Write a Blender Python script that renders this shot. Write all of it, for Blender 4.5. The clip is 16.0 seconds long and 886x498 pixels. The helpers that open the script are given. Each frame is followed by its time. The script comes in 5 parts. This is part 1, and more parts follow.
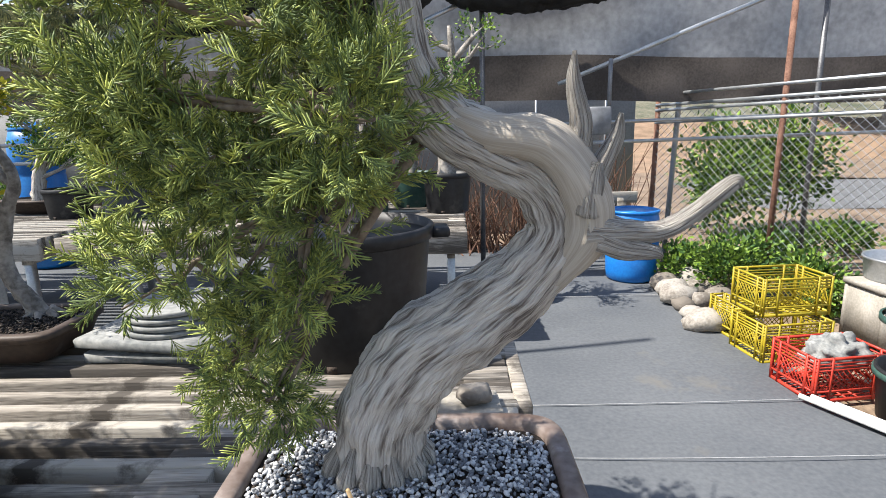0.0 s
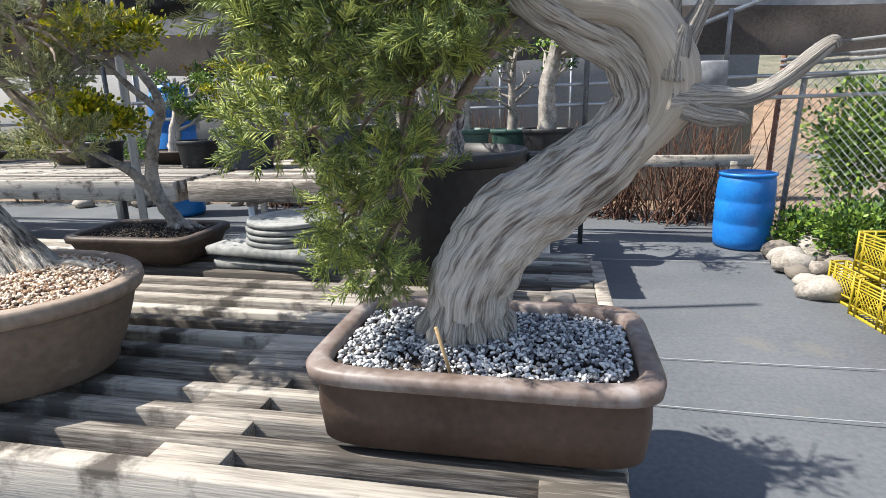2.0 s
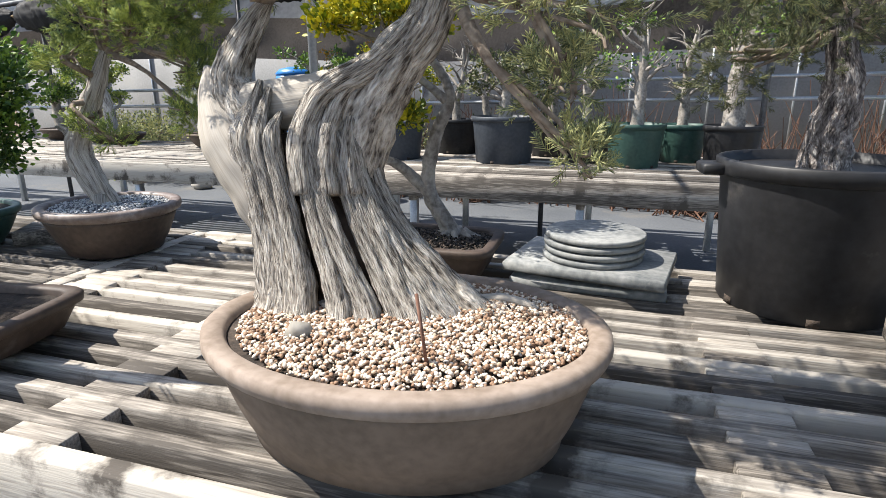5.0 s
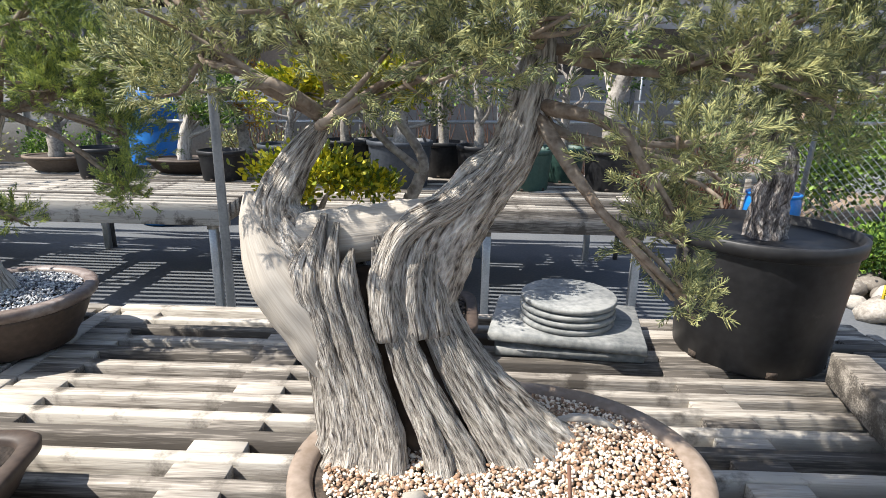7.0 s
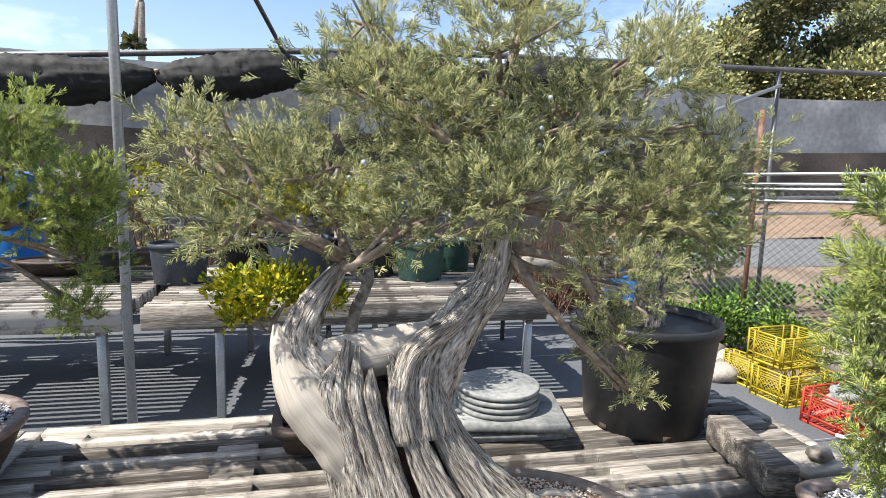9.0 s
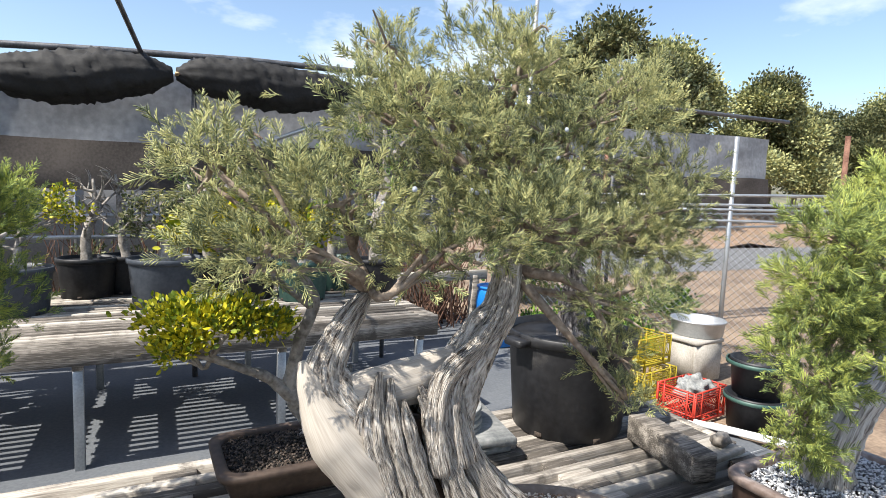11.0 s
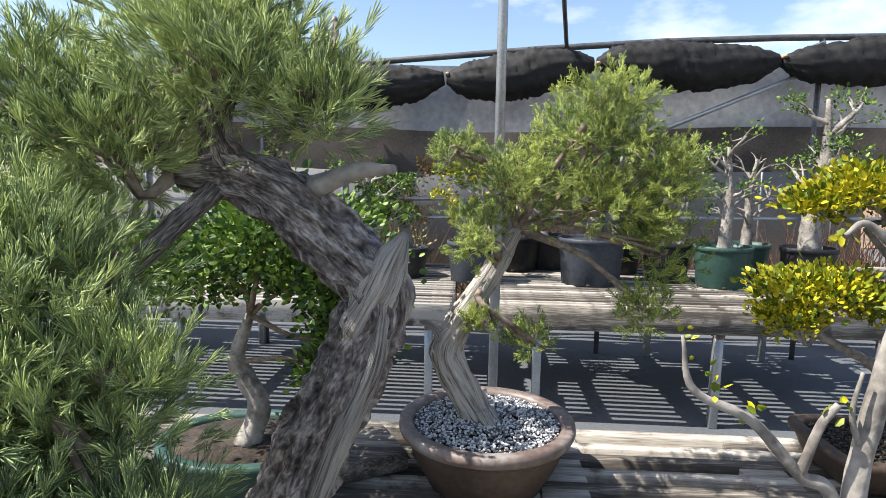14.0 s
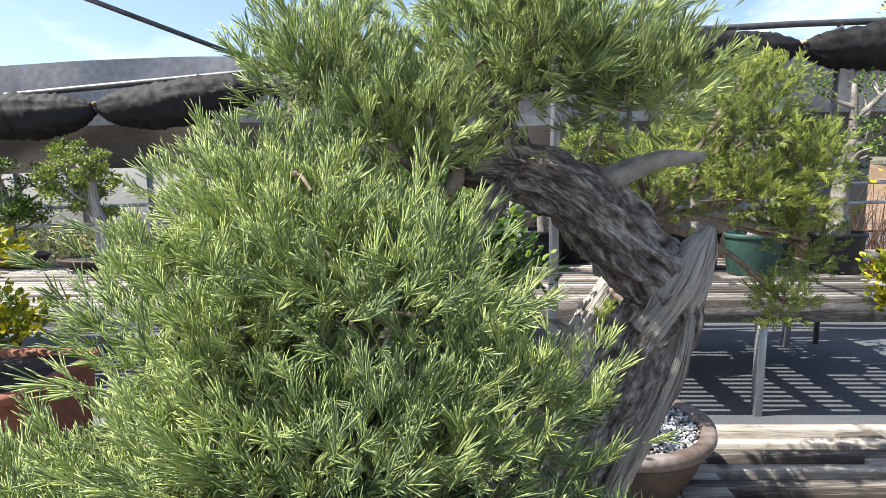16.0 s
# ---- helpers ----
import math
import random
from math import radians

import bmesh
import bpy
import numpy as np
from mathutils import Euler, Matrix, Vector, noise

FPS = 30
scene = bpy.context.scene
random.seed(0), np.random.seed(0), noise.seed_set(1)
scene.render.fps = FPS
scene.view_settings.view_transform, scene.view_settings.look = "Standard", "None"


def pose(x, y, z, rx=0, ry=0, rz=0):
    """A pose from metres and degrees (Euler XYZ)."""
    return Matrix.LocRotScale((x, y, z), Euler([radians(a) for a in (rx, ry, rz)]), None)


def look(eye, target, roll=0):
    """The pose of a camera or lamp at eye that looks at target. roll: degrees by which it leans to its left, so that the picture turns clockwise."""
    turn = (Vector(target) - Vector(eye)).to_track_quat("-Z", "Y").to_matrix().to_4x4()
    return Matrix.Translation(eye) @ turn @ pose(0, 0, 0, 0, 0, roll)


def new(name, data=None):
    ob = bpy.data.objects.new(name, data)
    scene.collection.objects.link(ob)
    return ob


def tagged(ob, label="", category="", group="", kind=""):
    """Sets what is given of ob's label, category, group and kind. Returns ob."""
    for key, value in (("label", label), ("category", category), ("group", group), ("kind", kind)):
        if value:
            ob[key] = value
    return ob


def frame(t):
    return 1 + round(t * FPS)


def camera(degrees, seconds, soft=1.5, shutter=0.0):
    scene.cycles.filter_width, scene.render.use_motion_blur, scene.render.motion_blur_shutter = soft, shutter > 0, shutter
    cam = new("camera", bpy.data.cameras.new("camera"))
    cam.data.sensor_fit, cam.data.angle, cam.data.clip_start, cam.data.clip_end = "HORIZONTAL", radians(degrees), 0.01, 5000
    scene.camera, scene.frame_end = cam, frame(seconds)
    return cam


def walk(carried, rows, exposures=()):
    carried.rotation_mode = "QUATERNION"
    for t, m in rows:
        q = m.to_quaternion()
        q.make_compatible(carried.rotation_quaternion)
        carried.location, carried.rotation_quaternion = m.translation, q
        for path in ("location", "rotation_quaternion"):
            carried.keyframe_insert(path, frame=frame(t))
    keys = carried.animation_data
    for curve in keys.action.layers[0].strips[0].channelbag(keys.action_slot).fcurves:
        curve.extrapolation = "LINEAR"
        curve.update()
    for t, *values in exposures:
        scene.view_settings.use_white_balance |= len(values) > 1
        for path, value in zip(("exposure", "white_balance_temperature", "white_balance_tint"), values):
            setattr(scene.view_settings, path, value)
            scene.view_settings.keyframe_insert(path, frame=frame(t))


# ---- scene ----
cam = camera(76.0, 16.0, soft=0.7)
PATH = [
    (0.0, (0.114, 0.002, 1.37), (0.078, 1.957, 0.95), -1.2),
    (0.5, (0.109, -0.018, 1.338), (0.044, 1.935, 0.916), -1.5),
    (1.0, (0.121, -0.04, 1.302), (-0.066, 1.906, 0.879), -2.1),
    (1.5, (0.144, -0.068, 1.271), (-0.185, 1.847, 0.797), -1.9),
    (2.0, (0.133, -0.096, 1.244), (-0.242, 1.803, 0.741), -1.2),
    (2.5, (0.0, -0.111, 1.23), (-0.393, 1.769, 0.67), -0.8),
    (3.0, (-0.178, -0.127, 1.234), (-0.594, 1.747, 0.671), -0.4),
    (3.5, (-0.299, -0.116, 1.238), (-0.822, 1.73, 0.678), -0.5),
    (4.0, (-0.436, -0.028, 1.227), (-1.061, 1.788, 0.67), -0.8),
    (4.2, (-0.477, 0.003, 1.228), (-1.135, 1.809, 0.674), -1.0),
    (6.3, (-0.918, -0.05, 1.395), (-1.171, 1.865, 0.876), 1.0),
    (6.5, (-0.935, -0.035, 1.41), (-1.153, 1.882, 0.884), 0.7),
    (7.0, (-1.036, 0.019, 1.469), (-1.086, 1.94, 0.916), 1.1),
    (7.5, (-1.072, -0.02, 1.502), (-1.037, 1.917, 1.005), 1.1),
    (8.0, (-1.162, -0.074, 1.532), (-0.891, 1.86, 1.102), 1.1),
    (8.5, (-1.242, -0.133, 1.559), (-0.88, 1.804, 1.215), 1.1),
    (9.0, (-1.263, -0.155, 1.579), (-0.866, 1.787, 1.315), 1.4),
    (11.3, (-1.591, -0.017, 1.589), (-0.659, 1.741, 1.394), 2.2),
    (11.5, (-1.604, -0.004, 1.578), (-0.758, 1.797, 1.377), 2.1),
    (12.0, (-1.742, -0.039, 1.564), (-1.124, 1.852, 1.354), 2.1),
    (12.5, (-1.887, -0.054, 1.543), (-1.633, 1.917, 1.323), 2.1),
    (13.0, (-2.055, 0.004, 1.534), (-2.124, 1.989, 1.306), 1.7),
    (13.5, (-2.19, 0.065, 1.527), (-2.37, 2.044, 1.29), 1.4),
    (14.0, (-2.312, 0.085, 1.515), (-2.432, 2.065, 1.255), 0.9),
    (14.5, (-2.443, 0.041, 1.507), (-2.538, 2.02, 1.236), 0.5),
    (15.0, (-2.52, 0.016, 1.509), (-2.595, 1.995, 1.232), 0.4),
    (15.5, (-2.595, 0.059, 1.5), (-2.67, 2.039, 1.228), 0.0),
    (16.0, (-2.659, 0.127, 1.509), (-2.72, 2.107, 1.238), -0.8),
]
walk(cam, [(t, look(eye, target, roll)) for t, eye, target, roll in PATH], exposures=((0.0, 1.02), (16.0, 1.02)))

# ---- light ----
SUN_DIR = Vector((-0.72, -0.14, 1.0)).normalized()   # towards the sun
sun = new("sun", bpy.data.lights.new("sun", "SUN"))
sun.data.energy, sun.data.angle, sun.data.color = 5.0, radians(0.55), (1.0, 0.955, 0.88)
sun.matrix_world = look(SUN_DIR * 30, (0, 0, 0))
world = bpy.data.worlds.new("sky_world")
scene.world = world
world.use_nodes = True
wn, wl = world.node_tree.nodes, world.node_tree.links
wn.clear()
w_out, w_bg, w_sky = wn.new("ShaderNodeOutputWorld"), wn.new("ShaderNodeBackground"), wn.new("ShaderNodeTexSky")
w_sky.sky_type, w_sky.sun_disc = "NISHITA", False
w_sky.sun_elevation = math.asin(SUN_DIR.z)
w_sky.sun_rotation = math.atan2(SUN_DIR.x, SUN_DIR.y)
w_tc, w_map, w_no, w_ramp, w_mix = (wn.new("ShaderNodeTexCoord"), wn.new("ShaderNodeMapping"), wn.new("ShaderNodeTexNoise"),
                                    wn.new("ShaderNodeValToRGB"), wn.new("ShaderNodeMix"))
w_map.inputs["Scale"].default_value = (1.0, 1.0, 2.4)
w_map.inputs["Location"].default_value = (0.35, 0.1, 0.2)
w_no.inputs["Scale"].default_value, w_no.inputs["Detail"].default_value, w_no.inputs["Roughness"].default_value = 2.6, 8.0, 0.55
w_ramp.color_ramp.elements[0].position, w_ramp.color_ramp.elements[1].position = 0.53, 0.72
w_mix.data_type = "RGBA"
w_mix.inputs[7].default_value = (6.6, 6.8, 7.2, 1)
wl.new(w_tc.outputs["Generated"], w_map.inputs["Vector"])
wl.new(w_map.outputs[0], w_no.inputs["Vector"])
wl.new(w_no.outputs["Fac"], w_ramp.inputs[0])
wl.new(w_ramp.outputs[0], w_mix.inputs[0])
wl.new(w_sky.outputs[0], w_mix.inputs[6])
wl.new(w_mix.outputs[2], w_bg.inputs[0])
w_bg.inputs[1].default_value = 0.112
wl.new(w_bg.outputs[0], w_out.inputs[0])


# ---- materials ----
def material(name, low, high, rough=0.8, scale=8.0, detail_scale=60.0, bump=0.3, bump_depth=0.004, metal=0.0, stretch=(1, 1, 1),
             mid=None, spec=0.4, translucent=0.0, island=0.0, rand=0.0, uv=False, dirt=None):
    """A procedural surface: two scales of noise between two colours, fine relief, and, where asked, variation piece by piece."""
    m = bpy.data.materials.new(name)
    m.use_nodes = True
    n, l = m.node_tree.nodes, m.node_tree.links
    bsdf = n["Principled BSDF"]
    tc, mp = n.new("ShaderNodeTexCoord"), n.new("ShaderNodeMapping")
    mp.inputs["Scale"].default_value = stretch
    l.new(tc.outputs["UV" if uv else "Object"], mp.inputs["Vector"])
    n1, n2 = n.new("ShaderNodeTexNoise"), n.new("ShaderNodeTexNoise")
    n1.inputs["Scale"].default_value, n2.inputs["Scale"].default_value = scale, detail_scale
    n1.inputs["Detail"].default_value, n2.inputs["Detail"].default_value = 4.0, 5.0
    l.new(mp.outputs[0], n1.inputs["Vector"])
    l.new(mp.outputs[0], n2.inputs["Vector"])
    add = n.new("ShaderNodeMath")
    add.operation = "MULTIPLY_ADD"
    l.new(n1.outputs["Fac"], add.inputs[0])
    add.inputs[1].default_value = 0.55
    half = n.new("ShaderNodeMath")
    half.operation = "MULTIPLY"
    half.inputs[1].default_value = 0.45
    l.new(n2.outputs["Fac"], half.inputs[0])
    l.new(half.outputs[0], add.inputs[2])
    fac = add.outputs[0]
    source, amount = None, 0.0
    if island:
        g = n.new("ShaderNodeNewGeometry")
        source, amount = g.outputs["Random Per Island"], island
    elif rand:
        g = n.new("ShaderNodeObjectInfo")
        source, amount = g.outputs["Random"], rand
    if source:
        sc = n.new("ShaderNodeMath")
        sc.operation = "MULTIPLY_ADD"
        l.new(source, sc.inputs[0])
        sc.inputs[1].default_value = amount
        sub = n.new("ShaderNodeMath")
        sub.operation = "SUBTRACT"
        l.new(fac, sub.inputs[0])
        sub.inputs[1].default_value = amount / 2
        l.new(sub.outputs[0], sc.inputs[2])
        fac = sc.outputs[0]
    ramp = n.new("ShaderNodeValToRGB")
    e = ramp.color_ramp.elements
    e[0].position, e[1].position = 0.38, 0.62
    e[0].color, e[1].color = (*low, 1), (*high, 1)
    if mid:
        k = e.new(0.5)
        k.color = (*mid, 1)
    l.new(fac, ramp.inputs[0])
    color = ramp.outputs[0]
    if dirt:
        dn = n.new("ShaderNodeTexNoise")
        dn.inputs["Scale"].default_value, dn.inputs["Detail"].default_value, dn.inputs["Roughness"].default_value = dirt[1], 6.0, 0.65
        l.new(tc.outputs["Object"], dn.inputs["Vector"])
        dr = n.new("ShaderNodeValToRGB")
        dr.color_ramp.elements[0].position, dr.color_ramp.elements[1].position = dirt[2], dirt[2] + 0.12
        l.new(dn.outputs["Fac"], dr.inputs[0])
        dm = n.new("ShaderNodeMix")
        dm.data_type = "RGBA"
        dm.inputs[7].default_value = (*dirt[0], 1)
        l.new(dr.outputs[0], dm.inputs[0])
        l.new(color, dm.inputs[6])
        color = dm.outputs[2]
    l.new(color, bsdf.inputs["Base Color"])
    bsdf.inputs["Roughness"].default_value, bsdf.inputs["Metallic"].default_value = rough, metal
    bsdf.inputs["Specular IOR Level"].default_value = spec
    if bump:
        b = n.new("ShaderNodeBump")
        b.inputs["Strength"].default_value, b.inputs["Distance"].default_value = bump, bump_depth
        l.new(add.outputs[0], b.inputs["Height"])
        l.new(b.outputs[0], bsdf.inputs["Normal"])
    if translucent:
        t, mx = n.new("ShaderNodeBsdfTranslucent"), n.new("ShaderNodeMixShader")
        l.new(color, t.inputs["Color"])
        mx.inputs[0].default_value = translucent
        l.new(bsdf.outputs[0], mx.inputs[1])
        l.new(t.outputs[0], mx.inputs[2])
        l.new(mx.outputs[0], n["Material Output"].inputs["Surface"])
    return m


M_CLOTH = material("weed_cloth", (0.080, 0.087, 0.097), (0.118, 0.125, 0.134), 0.85, 1.2, 45, 0.35, 0.004, spec=0.3, dirt=((0.145, 0.137, 0.124), 1.1, 0.60))
M_DIRT = material("dirt", (0.10, 0.07, 0.05), (0.26, 0.19, 0.13), 0.95, 1.5, 30, 0.8, 0.02)
M_BOARD = material("weathered_board", (0.070, 0.060, 0.050), (0.416, 0.380, 0.328), 0.85, 3.0, 26, 0.8, 0.003, stretch=(0.5, 8, 8), rand=0.30, mid=(0.240, 0.212, 0.180), dirt=((0.075, 0.064, 0.053), 7.0, 0.53))
M_STEEL = material("galvanised_steel", (0.336, 0.352, 0.368), (0.496, 0.512, 0.528), 0.42, 6, 80, 0.1, 0.001, metal=0.75)
M_RUST = material("rusted_steel", (0.10, 0.045, 0.03), (0.24, 0.13, 0.09), 0.85, 9, 70, 0.4, 0.002, metal=0.2)
M_DARKSTEEL = material("dark_steel", (0.07, 0.07, 0.075), (0.16, 0.16, 0.165), 0.5, 6, 60, 0.15, 0.001, metal=0.5)
M_POT_A = material("unglazed_brown_clay", (0.040, 0.023, 0.016), (0.080, 0.049, 0.035), 0.55, 6, 70, 0.25, 0.002, spec=0.45, dirt=((0.165, 0.135, 0.118), 4.5, 0.66))
M_RIM_A = material("worn_clay_rim", (0.098, 0.066, 0.052), (0.210, 0.168, 0.147), 0.5, 9, 60, 0.25, 0.002, spec=0.5, dirt=((0.294, 0.266, 0.252), 9.0, 0.56))
M_POT_B = material("grey_brown_clay", (0.112, 0.083, 0.060), (0.176, 0.131, 0.098), 0.8, 5, 60, 0.3, 0.002, dirt=((0.315, 0.277, 0.240), 5.0, 0.66))
M_RIM_B = material("pale_clay_rim", (0.180, 0.135, 0.101), (0.300, 0.240, 0.195), 0.75, 9, 60, 0.25, 0.002)
M_POT_C = material("dark_brown_clay", (0.036, 0.024, 0.018), (0.078, 0.054, 0.040), 0.6, 6, 60, 0.25, 0.002, dirt=((0.144, 0.120, 0.102), 6.0, 0.64))
M_POT_RED = material("terracotta_clay", (0.20, 0.075, 0.045), (0.33, 0.13, 0.08), 0.75, 5, 60, 0.2, 0.002)
M_PLASTIC = material("black_plastic", (0.007, 0.007, 0.008), (0.021, 0.021, 0.023), 0.5, 4, 40, 0.1, 0.001, spec=0.4, dirt=((0.078, 0.072, 0.066), 4.0, 0.60))
M_PLASTIC_BLUE = material("slate_plastic", (0.028, 0.034, 0.044), (0.056, 0.064, 0.076), 0.5, 4, 40, 0.1, 0.001, dirt=((0.128, 0.120, 0.112), 4.0, 0.62))
M_PLASTIC_GREEN = material("green_plastic", (0.022, 0.056, 0.046), (0.045, 0.094, 0.075), 0.5, 4, 40, 0.1, 0.001, dirt=((0.128, 0.128, 0.112), 4.0, 0.62))
M_BLUE = material("blue_plastic", (0.005, 0.120, 0.420), (0.011, 0.180, 0.525), 0.4, 3, 40, 0.08, 0.001, spec=0.5, dirt=((0.075, 0.203, 0.413), 4.0, 0.66))
M_YELLOW = material("yellow_crate_plastic", (0.300, 0.225, 0.009), (0.420, 0.330, 0.022), 0.5, 5, 50, 0.1, 0.001, dirt=((0.262, 0.225, 0.090), 6.0, 0.62))
M_RED = material("red_crate_plastic", (0.416, 0.028, 0.016), (0.544, 0.056, 0.032), 0.5, 5, 50, 0.1, 0.001)
M_STONE = material("slate_slab", (0.128, 0.135, 0.135), (0.300, 0.300, 0.285), 0.8, 6, 50, 0.4, 0.003, dirt=((0.375, 0.367, 0.345), 7.0, 0.60))
M_ROCK = material("rock", (0.165, 0.143, 0.120), (0.360, 0.330, 0.292), 0.9, 5, 40, 0.7, 0.01, rand=0.5)
M_CONCRETE = material("concrete", (0.252, 0.231, 0.196), (0.385, 0.357, 0.315), 0.9, 5, 60, 0.5, 0.004)
M_GRAVEL_W = material("white_pumice", (0.136, 0.140, 0.152), (0.560, 0.560, 0.560), 0.9, 20, 150, 0.5, 0.002, island=0.75, mid=(0.416, 0.424, 0.440))
M_GRAVEL_T = material("tan_gravel", (0.26, 0.16, 0.10), (0.70, 0.60, 0.49), 0.85, 20, 150, 0.5, 0.002, island=0.85, mid=(0.52, 0.40, 0.28))
M_SOIL = material("dark_soil", (0.018, 0.014, 0.011), (0.07, 0.052, 0.04), 0.95, 30, 140, 1.0, 0.006)
M_BARK_CHIP = material("dark_grit", (0.008, 0.007, 0.006), (0.084, 0.063, 0.049), 0.9, 20, 150, 0.5, 0.002, island=0.9)
M_DEADWOOD = material("silver_deadwood", (0.120, 0.098, 0.082), (0.590, 0.555, 0.505), 0.75, 5, 18, 1.0, 0.012, uv=True, stretch=(6, 1.3, 1), mid=(0.440, 0.405, 0.360))
M_DEADWOOD_B = material("grey_fluted_deadwood", (0.050, 0.037, 0.028), (0.640, 0.590, 0.525), 0.8, 6, 20, 1.0, 0.020, uv=True, stretch=(3.5, 2.6, 1), mid=(0.374, 0.332, 0.281))
M_PALEWOOD = material("smooth_pale_wood", (0.320, 0.280, 0.232), (0.464, 0.416, 0.352), 0.7, 4, 20, 0.4, 0.003, uv=True, stretch=(6, 0.8, 1))
M_BARK = material("flaky_dark_bark", (0.040, 0.032, 0.028), (0.520, 0.470, 0.430), 0.9, 8, 30, 1.0, 0.016, uv=True, stretch=(2.4, 2.6, 1), mid=(0.190, 0.162, 0.147))
M_TWIG = material("twig_bark", (0.12, 0.085, 0.06), (0.32, 0.26, 0.20), 0.9, 20, 90, 0.6, 0.003)
M_GREYBARK = material("grey_bark", (0.128, 0.112, 0.096), (0.376, 0.344, 0.304), 0.9, 12, 60, 0.8, 0.005)
M_LEAF_A = material("juniper_leaf_bright", (0.120, 0.165, 0.055), (0.440, 0.480, 0.115), 0.6, 7, 30, 0, 0, translucent=0.12, island=0.35, mid=(0.270, 0.335, 0.092))
M_LEAF_B = material("juniper_leaf_olive", (0.105, 0.130, 0.062), (0.430, 0.415, 0.170), 0.6, 7, 30, 0, 0, translucent=0.12, island=0.35, mid=(0.295, 0.315, 0.138))
M_LEAF_F = material("juniper_leaf_fresh", (0.140, 0.200, 0.090), (0.480, 0.560, 0.200), 0.6, 6, 24, 0, 0, translucent=0.12, island=0.35, mid=(0.320, 0.405, 0.155))
M_LEAF_C = material("juniper_leaf_green", (0.105, 0.165, 0.050), (0.430, 0.480, 0.095), 0.6, 6, 26, 0, 0, translucent=0.12, island=0.35, mid=(0.265, 0.335, 0.080))
M_LEAF_DARK = material("dark_leaf", (0.039, 0.055, 0.022), (0.165, 0.165, 0.068), 0.6, 7, 30, 0, 0, translucent=0.15, island=0.4, mid=(0.088, 0.101, 0.042))
M_LEAF_Y = material("yellow_leaf", (0.099, 0.144, 0.009), (0.468, 0.414, 0.016), 0.5, 6, 24, 0, 0, translucent=0.15, island=0.5, mid=(0.297, 0.306, 0.013))
M_LEAF_G = material("broad_leaf_green", (0.034, 0.081, 0.018), (0.184, 0.287, 0.040), 0.5, 6, 24, 0, 0, translucent=0.15, island=0.5, mid=(0.098, 0.172, 0.030))
M_LEAF_O = material("orange_leaf", (0.20, 0.10, 0.015), (0.45, 0.26, 0.03), 0.55, 6, 24, 0, 0, translucent=0.15, island=0.5)
M_SHADE = material("black_shade_cloth", (0.004, 0.004, 0.0045), (0.014, 0.0135, 0.0135), 0.75, 3, 50, 0.4, 0.006)
M_POLY = material("grey_poly_sheet", (0.20, 0.205, 0.22), (0.34, 0.35, 0.37), 0.5, 1.2, 14, 0.3, 0.01, spec=0.4, translucent=0.3)
M_BROWNCLOTH = material("brown_shade_cloth", (0.048, 0.040, 0.035), (0.092, 0.078, 0.070), 0.9, 2, 40, 0.3, 0.006)
M_WALL = material("painted_block_wall", (0.188, 0.188, 0.188), (0.270, 0.270, 0.266), 0.85, 1.5, 30, 0.2, 0.003, dirt=((0.247, 0.240, 0.225), 1.5, 0.58))
M_ROAD = material("asphalt", (0.09, 0.09, 0.092), (0.15, 0.15, 0.15), 0.9, 2, 60, 0.4, 0.004)
M_EARTH = material("orange_earth", (0.15, 0.10, 0.062), (0.29, 0.195, 0.128), 0.95, 2, 30, 0.6, 0.02)
M_HILL = material("far_slope", (0.06, 0.07, 0.04), (0.19, 0.17, 0.12), 0.95, 0.4, 4, 0.8, 0.3)
# shade of the trunk's cracks, put into the wood colour
M_CORE = material("crack_shade_wood", (0.030, 0.020, 0.014), (0.11, 0.075, 0.052), 0.95, 8, 40, 0.8, 0.006)
M_BERRY = material("waxy_berry", (0.22, 0.25, 0.30), (0.40, 0.43, 0.48), 0.6, 20, 90, 0)
M_THREAD = material("pale_thread", (0.26, 0.26, 0.26), (0.40, 0.40, 0.40), 0.8, 20, 90, 0)
M_PIPE = material("pvc_pipe", (0.50, 0.50, 0.49), (0.68, 0.68, 0.66), 0.5, 5, 40, 0.05, 0.001)
M_BAMBOO = material("dry_stick", (0.30, 0.20, 0.10), (0.48, 0.36, 0.20), 0.7, 20, 80, 0.2, 0.001)
M_WICKER = material("rusty_wicker", (0.07, 0.035, 0.022), (0.20, 0.11, 0.075), 0.9, 10, 60, 0.4, 0.003)

# ---- mesh tools ----
rng = np.random.default_rng(5)


def mesh_data(name, verts, faces, mat, smooth=False, uvs=None):
    me = bpy.data.meshes.new(name)
    verts = np.asarray(verts, dtype=np.float32)
    sizes = [len(f) for f in faces] if not isinstance(faces, np.ndarray) else [faces.shape[1]] * len(faces)
    loops = np.concatenate([np.asarray(f) for f in faces]).astype(np.int32) if not isinstance(faces, np.ndarray) else faces.astype(np.int32).ravel()
    me.vertices.add(len(verts))
    me.vertices.foreach_set("co", verts.ravel())
    me.loops.add(len(loops))
    me.loops.foreach_set("vertex_index", loops)
    me.polygons.add(len(sizes))
    starts = np.concatenate([[0], np.cumsum(sizes)[:-1]]).astype(np.int32)
    me.polygons.foreach_set("loop_start", starts)
    me.update(calc_edges=True)
    if smooth:
        me.polygons.foreach_set("use_smooth", np.ones(len(sizes), dtype=bool))
    if uvs is not None:
        layer = me.uv_layers.new(name="UVMap")
        layer.data.foreach_set("uv", np.asarray(uvs, dtype=np.float32)[loops].ravel())
    me.materials.append(mat)
    me.validate()
    return me


GROUP = []


